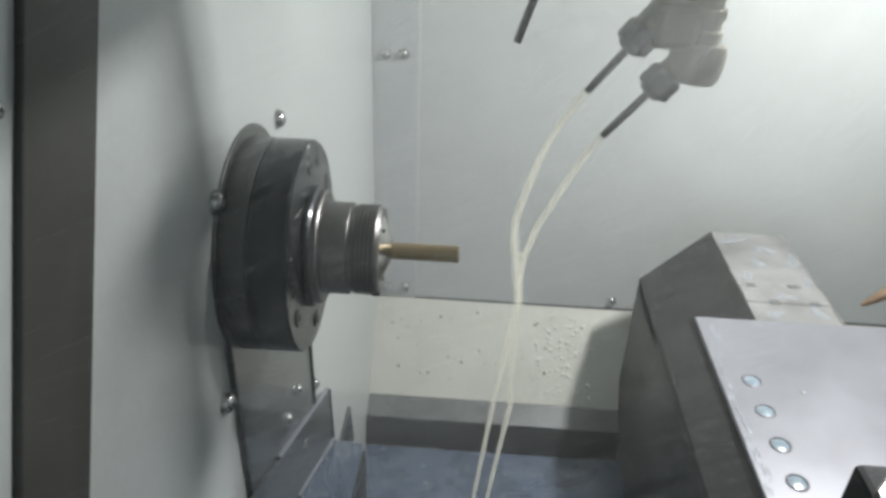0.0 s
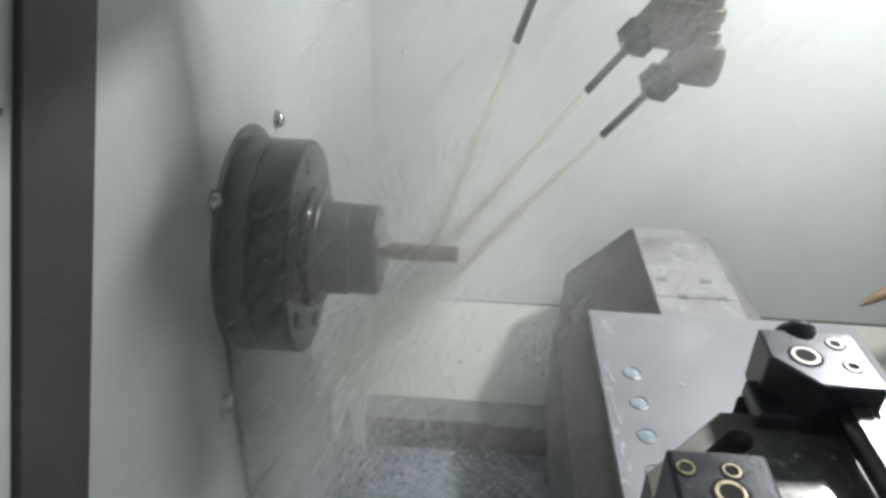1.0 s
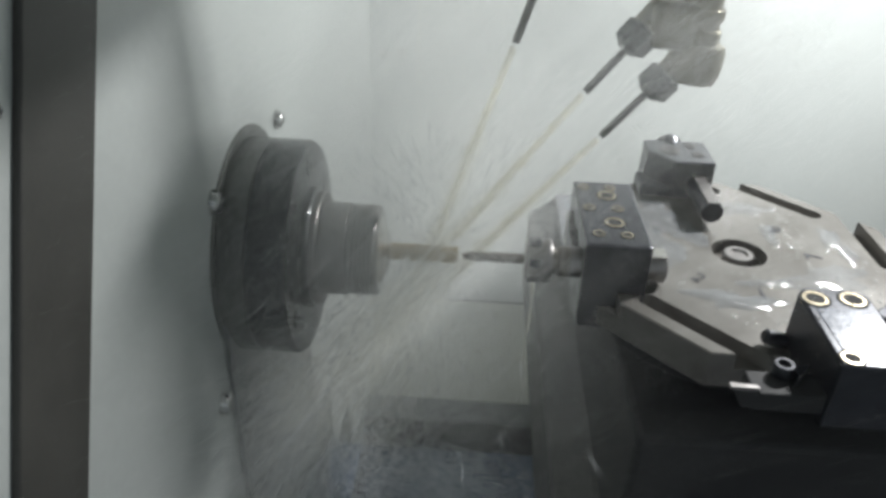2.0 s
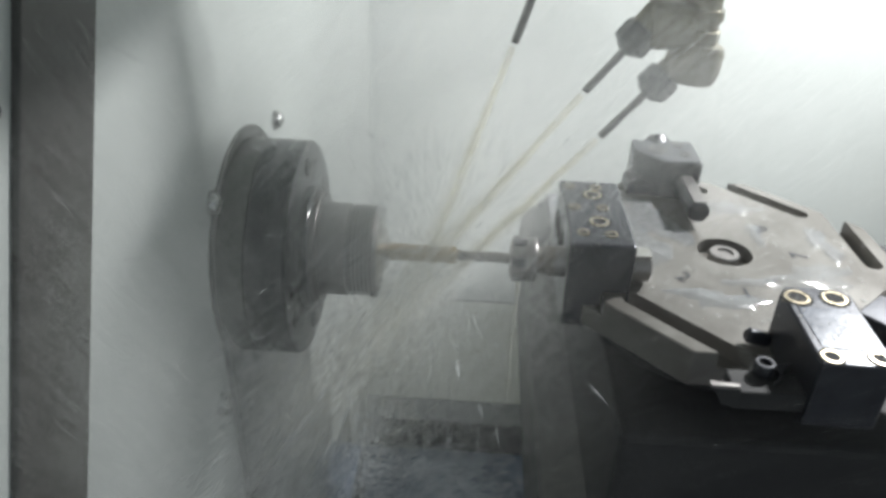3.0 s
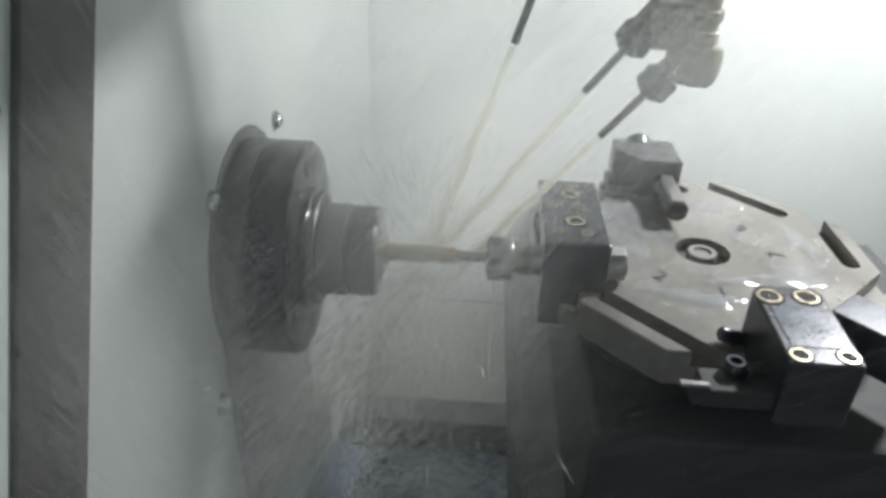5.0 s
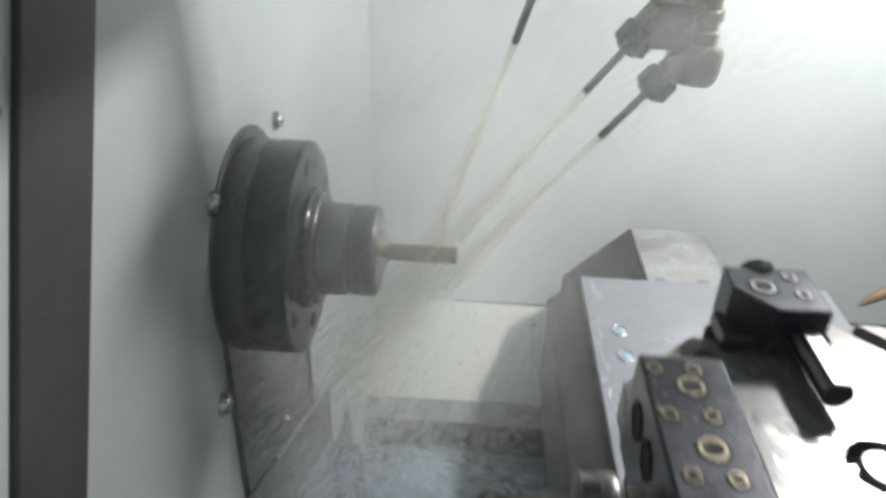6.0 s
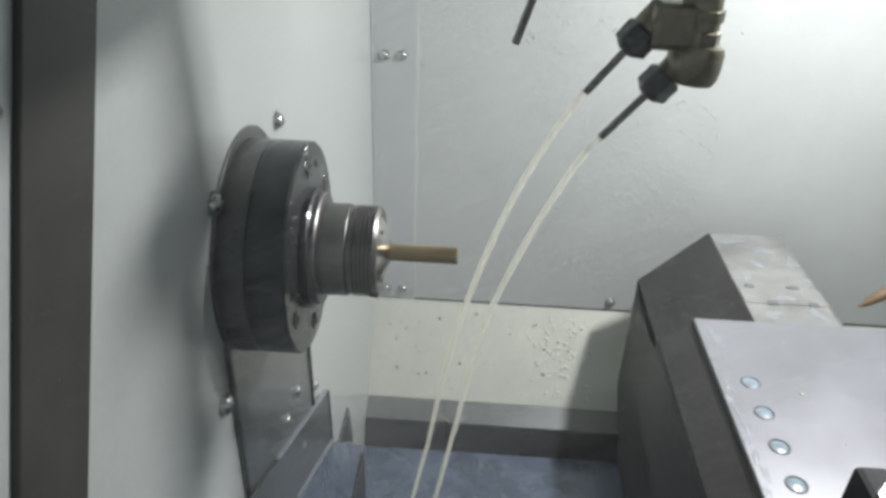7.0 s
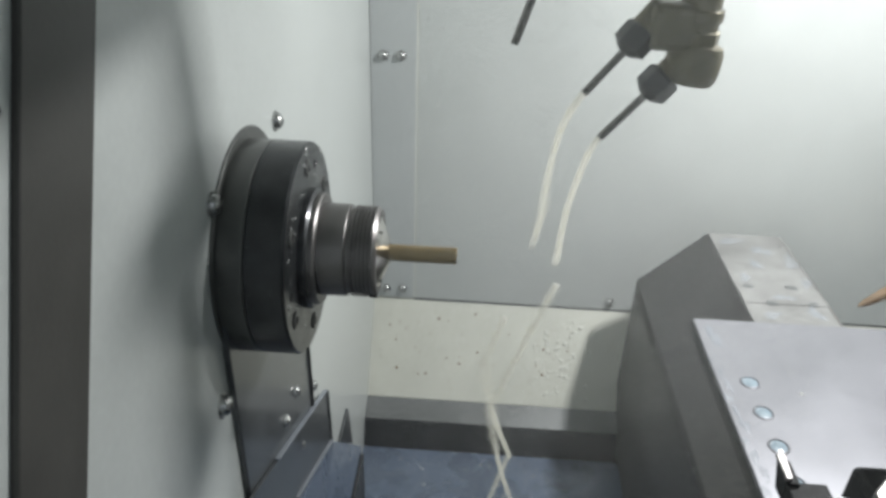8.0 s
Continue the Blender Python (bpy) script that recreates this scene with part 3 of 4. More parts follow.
part("clamp_lever", lathe([(0.0042, 0), (0.0045, 0.001), (0.0045, 0.012), (0.003, 0.0135)], (0.2760, -0.0620, -0.0080), (-1, 0, 0.25), 20), M_BLOCK, turn_tool, "", True)

side_tool = thing("facing_tool_block", "plain black tool block on the turret rim", "tool block")
riders.append(side_tool)
own = box((-0.016, 0.098, -0.030), (0.016, 0.145, -0.0005), 0.0015)
bmesh.ops.transform(own, matrix=Matrix.Translation((CX, CY, 0)) @ Matrix.Rotation(radians(-138), 4, "Z"), verts=own.verts)
part("body", own, M_BLOCK, side_tool)

# ---- coolant pipes ----
manifold = thing("coolant_manifold", "tarnished brass coolant manifold with black compression nuts", "coolant manifold")


def nozzle(tip, root, name, parent):
    tip, root = Vector(tip), Vector(root)
    way = root - tip
    ln = way.length
    part(name, lathe([(0.0017, 0.0006), (0.0024, 0.0), (0.0025, 0.0008), (0.0025, ln), (0.0018, ln)], tip, way, 24), M_NOZZLE, parent, "grey steel tube", True)
    w = way.normalized()
    nutp = root - w * 0.001
    n = part("compression_nut", lathe([(0.0040, 0), (0.0068, 0.0012), (0.0092, 0.0035), (0.0098, 0.0050)], nutp, w, 24), M_NUT, parent, "black hexagonal nut", True)
    part("hexagon", lathe([(0.0096, 0), (0.0114, 0.0014), (0.0114, 0.0125), (0.0098, 0.0145)], nutp + w * 0.0032, w, 6), M_NUT, n)
    return nutp + w * 0.0150


N1, N1R = (0.1839, 0.030, 0.0760), (0.2085, 0.034, 0.1040)
N2, N2R = (0.1705, 0.030, 0.1046), (0.1915, 0.034, 0.1305)
N3, N3R = (0.1251, 0.030, 0.1327), (0.1420, 0.036, 0.1860)
e1 = nozzle(N1, N1R, "tube", manifold)
e2 = nozzle(N2, N2R, "tube", manifold)
part("elbow", lathe([(0.0095, -0.0005), (0.0140, 0.0), (0.0162, 0.0040), (0.0168, 0.0100), (0.0166, 0.0190), (0.0150, 0.0230), (0.0128, 0.0240)], (0.2330, 0.036, 0.1130), (0.10, 0.05, 1.0), 36), M_BRASS, manifold, "rounded dark brass elbow", True)
part("elbow_neck", lathe([(0.0085, -0.004), (0.0085, 0.016)], e1, Vector(e1) - Vector(N1), 24), M_BRASS, manifold, "", True)
part("link_pipe", lathe([(0.0080, 0), (0.0088, 0.002), (0.0088, 0.020), (0.0080, 0.022)], e2 - Vector((0.002, 0, 0.002)), Vector(e2) - Vector(N2), 28), M_BRASS, manifold, "", True)
m0 = Vector((0.2325, 0.037, 0.1355))
part("collar_nut", lathe([(0.0140, 0.0), (0.0140, 0.0085), (0.0130, 0.0095)], m0, (0.06, 0.05, 1.0), 8), M_BRASS, manifold)
part("riser_pipe", lathe([(0.0124, 0.0090), (0.0124, 0.0140), (0.0140, 0.0145), (0.0140, 0.0205), (0.0118, 0.021), (0.0118, 0.055)], m0, (0.02, 0.05, 1.0), 32), M_BRASS, manifold, "", True)
part("cross_body", box((0.203, 0.024, 0.133), (0.231, 0.046, 0.160), 0.005), M_BRASS, manifold)
# the next three are out of view, added to cast shadows on the headstock wall
part("unseen_pipe", lathe([(0.0128, 0), (0.0140, 0.002), (0.0140, 0.058), (0.0128, 0.060)], (0.2330, 0.020, 0.1925), (0, 1, 0.0), 32), M_BRASS, manifold, "thick unseen pipe added to shadow the headstock wall", True)
part("unseen_hose", lathe([(0.0118, 0), (0.0130, 0.002), (0.0130, 0.44)], (0.2330, 0.066, 0.1816), (0, 0, 1), 32), M_NUT, manifold, "black unseen hose added to shadow the headstock wall", True)
part("shade_panel", box((0.218, -0.040, 0.245), (0.232, 0.070, 0.625), 0.004), M_NUT, manifold, "black unseen panel added to shade the headstock wall")
lone = thing("coolant_nozzle", "grey steel coolant tube pointing at the bar", "nozzle")
part("tube", lathe([(0.0017, 0.0006), (0.0024, 0.0), (0.0025, 0.0008), (0.0025, 0.25)], N3, Vector(N3R) - Vector(N3), 24), M_NOZZLE, lone, "", True)

# work lamp out of view, above the turret
lamp = thing("work_lamp", "grey enclosed machine work lamp", "lamp")
out = (LAMP_AT - LAMP_TO).normalized()
own = box((-0.13, -0.06, 0.004), (0.13, 0.06, 0.05), 0.006)
bmesh.ops.transform(own, matrix=look(LAMP_AT, LAMP_TO), verts=own.verts)
part("case", own, M_LAMP, lamp)
part("stem", lathe([(0.012, 0), (0.012, 0.62 - LAMP_AT.z - out.z * 0.04)], LAMP_AT + out * 0.04, (0, 0, 1), 20), M_LAMP, lamp, "", True)

copper_pipe = tagged(link("copper_pipe", lathe([(0.0015, 0), (0.0050, 0.010), (0.0085, 0.035), (0.0085, 0.39)], (0.6429, 0.45, -0.3151), (0.0273, 0.0, 0.0222), 24), mat("copper_tube", (0.48, 0.34, 0.23), 0.4, metal=0.7, vary=0.2, scale=90), None, "", True), "copper lubrication pipe leaning in from the end wall", "pipe")


# ---- coolant ----
G = 9.81
SEG = 0.0135


def jet(name, label, n, seed):
    rnd = random.Random(seed)
    ob = thing(name, label, "coolant jet", group="coolant jets")
    pieces = []
    for k in range(n):
        r = 0.0022 * rnd.uniform(0.95, 1.05) * (1 - 0.018 * max(0, min(k, 30) - 9)) * (rnd.choice((1.45, 0.9, 0.45, 0.3)) if k > 25 else 1.0)
        h = SEG * 0.57
        bm = lathe([(0, -h), (r * 0.8, -h * 0.97), (r, -h * 0.86), (r, h * 0.86), (r * 0.8, h * 0.97), (0, h)], (0, 0, 0), (0, 0, 1), 12)
        pieces.append(part("slug", bm, M_COOLANT, ob, "", True))
    return pieces


JETS = [
    (jet("coolant_jet", "milky pale yellow coolant jet from the lower tube", 50, 1), Vector(N1), Vector((0.1012, 0.0, -0.0056)), 0.130),
    (jet("coolant_jet", "milky pale yellow coolant jet from the middle tube", 50, 2), Vector(N2), Vector((0.0876, 0.0, 0.0060)), 0.127),
    (jet("coolant_jet", "thin milky coolant jet from the single tube", 44, 3), Vector(N3), Vector((0.0802, 0.0, 0.0060)), 0.133),
]
# for each jet: (seconds, speed in m/s at which the coolant leaves the tube)
FLOW = [
    [(-0.5, 0.4), (-0.22, 0.33), (-0.19, 0.32), (-0.126, 0.50), (-0.096, 0.66), (-0.074, 0.71), (-0.05, 0.62), (0.0, 0.45), (0.06, 0.30), (0.10, 0.43),
     (0.134, 0.62), (0.172, 0.80), (0.19, 0.5), (0.27, 0.18), (0.301, 0.27), (0.332, 0.41), (0.36, 0.50), (0.367, 0.40), (0.388, 0.36), (0.415, 0.25),
     (0.86, 2.0), (0.90, 4.2), (1.0, 5.0), (4.7, 5.0), (5.7, 4.4), (5.9, 2.4), (6.1, 1.6), (6.3, 1.0), (6.387, 0.73), (6.43, 0.77), (6.457, 0.68),
     (6.8, 0.67), (6.83, 0.69), (6.89, 0.80), (6.93, 0.76), (6.95, 0.70), (7.2, 0.70), (7.3, 0.55), (7.37, 0.51), (7.42, 0.47), (7.46, 0.47), (7.5, 0.50),
     (7.6, 0.58), (7.70, 0.45), (7.753, 0.18), (7.787, 0.32), (7.82, 0.45), (7.845, 0.30), (7.86, 0.18), (7.88, 0.22), (7.916, 0.27), (8.0, 0.26)],
    [(-0.5, 0.4), (-0.201, 0.33), (-0.153, 0.31), (-0.124, 0.44), (-0.09, 0.66), (-0.067, 0.70), (-0.028, 0.90), (0.0, 0.70), (0.052, 0.23), (0.069, 0.26),
     (0.10, 0.36), (0.136, 0.55), (0.159, 0.61), (0.18, 0.5), (0.289, 0.19), (0.313, 0.27), (0.341, 0.40), (0.368, 0.49), (0.385, 0.45), (0.41, 0.47),
     (0.43, 0.35), (0.45, 0.3), (0.86, 2.0), (0.90, 4.2), (1.0, 5.0), (4.7, 5.0), (5.7, 4.4), (5.9, 2.4), (6.1, 1.65), (6.3, 1.1), (6.381, 0.87), (6.41, 0.90),
     (6.432, 0.78), (6.473, 0.65), (6.6, 0.75), (6.816, 0.77), (6.884, 0.89), (6.94, 0.95), (6.97, 0.85), (7.2, 0.80), (7.309, 0.59), (7.363, 0.55),
     (7.39, 0.57), (7.463, 0.63), (7.6, 0.70), (7.676, 0.52), (7.702, 0.47), (7.763, 0.16), (7.795, 0.31), (7.83, 0.47), (7.856, 0.30), (7.888, 0.26),
     (7.926, 0.35), (7.973, 0.50), (8.0, 0.50)],
    [(-0.5, 0.3), (0.86, 2.0), (0.90, 4.2), (1.0, 5.0), (4.7, 5.0), (5.7, 4.4), (5.9, 2.5), (6.1, 1.9), (6.3, 1.4), (6.34, 1.1), (6.38, 0.80), (6.416, 0.80),
     (6.437, 0.64), (6.477, 0.45), (6.56, 0.30), (8.0, 0.30)],
]
# spells in which nothing leaves the tube
SHUT = [[(0.185, 0.268), (0.418, 0.86), (7.862, 7.876)], [(0.175, 0.28), (0.452, 0.86), (7.845, 7.876)], [(-1.0, 0.86), (6.56, 9.0)]]
JET_TIMES = [0.05 * k for k in range(18)] + [0.9, 0.95, 1.0] + [0.1 * k for k in range(11, 58)] + [5.8 + 0.05 * k for k in range(45)]


def jet_poses(j, t, rnd):
    """Poses of all pieces of jet j at t seconds: each parcel of coolant falls freely from the tube since it left it."""
    pieces, tip, aim, cap = JETS[j]
    way = (aim - tip).normalized()
    side = way.orthogonal().normalized()
    up = way.cross(side)
    times, speeds = [f[0] for f in FLOW[j]], [f[1] for f in FLOW[j]]
    strong = float(np.interp(t - 0.01, times, speeds)) > 2.0
    home = frame_to(tip - way * 0.013, way)
    poses, run, want, last = [], 0.0, SEG * 0.5, None
    for step in range(1, 1400):
        age = step * 0.0004
        left = t - age
        if any(a < left < b for a, b in SHUT[j]):
            last = None
            continue
        s = float(np.interp(left, times, speeds))
        p = tip + way * (s * age) + Vector((0, 0, -G / 2 * age * age))
        v = way * s + Vector((0, 0, -G * age))
        if last is not None:
            run += (p - last).length
            v = p - last
        last = p
        if p.z < -0.595 or (strong and run > cap):
            break
        while run >= want and len(poses) < len(pieces):
            wide = 0.005 * (p - tip).length if strong else 0.0
            poses.append(frame_to(p + side * rnd.gauss(0, wide) + up * rnd.gauss(0, wide), v))
            want += SEG * (1.0 if strong else 1 + 0.05 * max(0, len(poses) - 22))
    return poses + [home] * (len(pieces) - len(poses))


def still_drops(name, n, place, rlo, rhi, seed, label, flat=0.5, material=None, category="water drops"):
    """Drops that cling to a surface; place gives a point and its normal."""
    rnd = random.Random(seed)
    verts, faces = [], []
    for _ in range(n):
        p, nrm = place(rnd)
        nrm = Vector(nrm)
        u = nrm.orthogonal().normalized()
        v = nrm.cross(u)
        r = rlo + (rhi - rlo) * rnd.random() ** 2.5
        k = len(verts)
        p = Vector(p)
        sx, sy = rnd.uniform(0.8, 1.2), rnd.uniform(0.8, 1.3)
        for ring, (q, h) in enumerate(((1.0, 0.0), (0.72, 0.7))):
            for a in range(6):
                w = 2 * math.pi * (a + 0.5 * ring) / 6
                verts.append(p + u * (r * q * sx * math.cos(w)) + v * (r * q * sy * math.sin(w)) + nrm * (r * flat * h))
        verts.append(p + nrm * (r * flat))
        for a in range(6):
            b = (a + 1) % 6
            faces += [(k + a, k + b, k + 6 + a), (k + b, k + 6 + b, k + 6 + a), (k + 6 + a, k + 6 + b, k + 12)]
    return stuff(name, verts, faces, material or M_WET, label, category, True)


def on_back_wall(rnd):
    return (0.02 + 0.42 * rnd.random() ** 1.2, YB - 0.0003, -0.36 + 0.42 * rnd.random()), (0, -1, 0)


def on_slope(rnd):
    u = rnd.random()
    return (rnd.gauss(0.25, 0.025), 0.545 - 0.08 * u, -0.4305 - 0.1005 * u), (0, -0.783, 0.622)


def on_slope_chips(rnd):
    u = rnd.random()
    return (rnd.uniform(-0.03, 0.27), 0.545 - 0.08 * u, -0.4305 - 0.1005 * u), (0, -0.783, 0.622)


def on_flange(rnd):
    a, r = rnd.uniform(0, 2 * math.pi), rnd.uniform(0.043, 0.068)
    return (0.0, r * math.cos(a), r * math.sin(a)), (1, 0, 0)


def on_tray(rnd):
    return (rnd.gauss(0.12, 0.11), rnd.uniform(0.18, 0.40), -0.5998), (0, 0, 1)


still_drops("wall_drops", 3600, on_back_wall, 0.0004, 0.0017, 11, "coolant drops clinging to the rear wall", 0.6, M_WALL)
still_drops("slope_drops", 260, on_slope, 0.0007, 0.0034, 12, "glinting coolant drops on the sloping panel", 0.5, M_BEAD)
still_drops("chips", 60, on_slope_chips, 0.0008, 0.0026, 13, "small brown metal chips on the sloping panel", 0.4, M_CHIP, "metal chips")
still_drops("flange_drops", 70, on_flange, 0.0005, 0.0016, 14, "coolant drops on the flange face", 0.5, M_SCREW)
still_drops("tray_splashes", 160, on_tray, 0.0008, 0.0035, 15, "splashes of coolant in the tray", 0.25, M_WET)

# drops that ride on the turret
rnd = random.Random(21)


def on_disc(r2):
    while True:
        x, y = r2.uniform(-0.1, 0.1), r2.uniform(-0.1, 0.1)
        q = math.hypot(x, y)
        if 0.024 < q < 0.094:
            return (CX + x, CY + y, ZT + 0.0001), (0, 0, 1)


turret_drops = still_drops("turret_drops", 900, on_disc, 0.0004, 0.0017, 22, "beads of coolant on the turret face", 0.4)
riders.append(turret_drops)
for ob_lo, ob_hi, z, name in (((0.164, -0.014), (0.203, 0.075), 0.0229, "block_drops"), ((0.278, -0.12), (0.313, -0.055), 0.0234, "clamp_drops")):
    riders.append(still_drops(name, 90, lambda r2, a=ob_lo, b=ob_hi, c=z: ((r2.uniform(a[0], b[0]), r2.uniform(a[1], b[1]), c), (0, 0, 1)), 0.0003, 0.0012, 23, "beads of coolant on the tool block", 0.45))


# spray thrown off the turning bar, in clumps
def spray(name, n, seed, label, angles, reach, xs, rmax):
    r2 = random.Random(seed)
    cs, ws, ls, rs = [], [], [], []
    for _ in range(n):
        a = radians(r2.gauss(*angles))
        d = 0.012 + reach * r2.random() ** 1.3
        way = Vector((r2.gauss(xs[1], 0.35), math.cos(a), math.sin(a))).normalized()
        cs.append(Vector((r2.gauss(*xs[0]), 0, 0)) + way * d)
        ws.append(way + Vector((0, 0, -0.3 * d)))
        ls.append(r2.uniform(0.002, 0.009) * (0.4 + d / reach))
        rs.append(r2.uniform(0.00012, rmax))
    return stuff(name, *shards(cs, ws, ls, rs), M_SPRAY, label, "coolant spray")


def mist(name, n, seed, label, centre, size, rlo, rhi, clear=0.25):
    r2 = np.random.RandomState(seed)
    c = r2.normal(size=(n, 3)) * np.array(size) + np.array(centre)
    ok = (c[:, 0] > XW + 0.006) & (c[:, 1] < YB - 0.01) & (c[:, 2] > -0.59)
    near = np.linalg.norm(c - np.array([0.1055, -0.4141, 0.2499]), axis=1) > clear
    c = c[ok & near]
    r = r2.uniform(rlo, rhi, size=(len(c), 1, 1))
    tet = np.array([(1, 1, 1), (1, -1, -1), (-1, 1, -1), (-1, -1, 1)]) * 0.8
    verts = (c[:, None, :] + tet[None] * r).reshape(-1, 3)
    base = (np.arange(len(c)) * 4)[:, None, None]
    faces = (base + np.array([(0, 1, 2), (0, 3, 1), (0, 2, 3), (1, 3, 2)])[None]).reshape(-1, 3)
    return stuff(name, verts.tolist(), faces.tolist(), M_MIST, label, "coolant mist")


SPRAYS = [
    spray("spray", 900, 31, "fine coolant spray thrown off the turning bar", (-100, 40), 0.22, ((0.07, 0.02), -0.25), 0.0003),
    spray("spray", 1000, 32, "fine coolant spray thrown towards the flange", (-120, 40), 0.28, ((0.05, 0.03), -0.5), 0.0003),
    spray("spray", 900, 33, "fine coolant spray rising from the bar", (70, 60), 0.08, ((0.08, 0.015), -0.1), 0.00028),
    spray("spray", 2000, 34, "coolant fan carried on past the bar", (-104, 14), 0.24, ((0.085, 0.012), -0.75), 0.0003),
]
MISTS = [
    mist("mist", 100000, 41, "pale coolant mist round the spindle", (0.035, 0.01, 0.0), (0.045, 0.06, 0.08), 0.00027, 0.00055),
    mist("mist", 100000, 42, "pale coolant mist low before the headstock wall", (-0.01, -0.02, -0.12), (0.035, 0.08, 0.09), 0.00026, 0.00052),
    mist("mist", 95000, 43, "thin coolant mist hanging behind the bar", (0.03, 0.20, 0.07), (0.09, 0.10, 0.11), 0.00023, 0.00047),
    mist("mist", 80000, 44, "coolant mist drifting close to the door channel", (-0.015, -0.20, 0.055), (0.022, 0.035, 0.06), 0.00009, 0.0002, 0.13),
    # added cluster that pales the manifold, in place of fog on the lens
    mist("mist", 26000, 46, "droplets added round the manifold in place of lens fog", (0.215, -0.015, 0.150), (0.045, 0.04, 0.030), 0.00017, 0.00034, 0.2),
]


def jet_spray(tip, aim, seed, n, label):
    """Fine drops that travel with a jet, spreading as they go and fanning out past the bar."""
    r2 = random.Random(seed)
    way = (aim - tip).normalized()
    u = way.orthogonal().normalized()
    v = way.cross(u)
    cs, ws, ls, rs = [], [], [], []
    for _ in range(n):
        d = 0.025 + 0.265 * r2.random() ** 0.6
        wide = 0.0016 + 0.014 * d + max(0.0, d - 0.11) * 0.13
        a, b = r2.gauss(0, wide), r2.gauss(0, wide)
        cs.append(tip + way * d + u * a + v * b)
        ws.append(way + (u * a + v * b) * 1.5)
        ls.append(r2.uniform(0.002, 0.006))
        rs.append(r2.uniform(0.0001, 0.00026))
    return stuff("jet_spray", *shards(cs, ws, ls, rs), M_JET, label, "coolant spray"), way


JET_SPRAYS = [jet_spray(tip, aim, 51 + i, 3000, "fine coolant drops carried along a jet") for i, (pieces, tip, aim, cap) in enumerate(JETS)]
# droplets added throughout to lift the blacks as a fogged lens does
haze = mist("haze", 150000, 45, "thin haze of droplets standing in for the veil of a wet lens", (0.04, 0.03, 0.04), (0.13, 0.13, 0.15), 0.00021, 0.0004)
foam = still_drops("foam", 9000, lambda r2: ((r2.gauss(0.06, 0.055), r2.gauss(0.33, 0.05), -0.5995 + 0.022 * r2.random() ** 3), (0, 0, 1)), 0.0006, 0.0019, 44, "white coolant foam splashing in the tray", 1.6, M_FOAM)
splash = still_drops("splash", 2600, lambda r2: ((STEP_X - 0.012 + abs(r2.gauss(0, 0.022)), r2.gauss(0.16, 0.05), -0.40 + abs(r2.gauss(0, 0.05)) - 0.1 * r2.random()), (0.5, -0.4, 0.76)), 0.0003, 0.0013, 45, "coolant splashing up from the tray step", 1.8, M_FOAM)

# thin sheets of coolant with ragged rims: (x, y, half length, half width)
def sheets(name, spots, z, material, label, seed, thick=0.0006):
    r2 = random.Random(seed)
    verts, faces = [], []
    for x, y, sx, sy in spots:
        k, n = len(verts), 48
        ph = [r2.uniform(0, 6.28) for _ in range(6)]
        rim = []
        for a in range(n):
            w = 2 * math.pi * a / n
            q = 1 + 0.30 * math.sin(2 * w + ph[0]) + 0.22 * math.sin(3 * w + ph[1]) + 0.16 * math.sin(5 * w + ph[2]) + 0.10 * math.sin(9 * w + ph[3]) + 0.06 * math.sin(14 * w + ph[4])
            rim.append((sx * q * math.cos(w), sy * q * math.sin(w)))
        verts += [(x + a, y + b, z) for a, b in rim]
        verts += [(x + a * 0.93, y + b * 0.93, z + thick) for a, b in rim]
        for a in range(n):
            b = (a + 1) % n
            faces.append((k + a, k + b, k + n + b, k + n + a))
        faces.append(tuple(range(k + n, k + 2 * n)))
    return stuff(name, verts, faces, material, label, "coolant pool", True)


POOLS = ((-0.045, 0.045, 0.020, 0.032), (-0.055, 0.005, 0.012, 0.028), (0.052, -0.030, 0.028, 0.014), (0.020, 0.070, 0.028, 0.008), (0.075, 0.020, 0.009, 0.020),
         (-0.020, -0.062, 0.024, 0.011), (0.030, 0.030, 0.006, 0.012), (0.010, -0.040, 0.016, 0.006))
riders.append(sheets("coolant_pools", [(CX + x, CY + y, a, b) for x, y, a, b in POOLS], ZT + 0.0001, M_FILM, "thin pools of coolant lying on the turret face", 61))
SMEARS = ((0.318, 0.462, 0.016, 0.006), (0.352, 0.440, 0.010, 0.010), (0.382, 0.415, 0.006, 0.020), (0.384, 0.365, 0.005, 0.012), (0.312, 0.372, 0.006, 0.009),
          (0.345, 0.330, 0.010, 0.005), (0.372, 0.300, 0.008, 0.010), (0.320, 0.292, 0.010, 0.006), (0.335, 0.405, 0.005, 0.012))
saddle_riders = [sheets("saddle_smears", SMEARS, -0.2304, M_SMEAR, "pale drying smears of coolant on the saddle cover", 62, 0.0002)]
CHIPS = [(0.2110, 0.4310, 0.0045, 0.0150), (0.2085, 0.4450, 0.003, 0.006)] + [(0.2010 + 0.0025 * (k % 3), 0.395 - 0.017 * k, 0.0022 + 0.0008 * (k % 2), 0.0060 + 0.002 * (k % 3)) for k in range(10)]
slide_riders = [sheets("edge_smears", CHIPS, -0.1764, M_SMEAR, "pale coolant residue along the slide edge", 63, 0.0002)]


def on_saddle_side(r2):
    u = r2.random()
    if r2.random() < 0.6:
        return (0.2124 + 0.0826 * u - 0.0002, r2.uniform(0.25, 0.48), -0.3148 + 0.0826 * u + 0.0002), (-0.707, 0, 0.707)
    return (0.2122, r2.uniform(0.25, 0.48), -0.3155 - 0.24 * u), (-1, 0, 0)


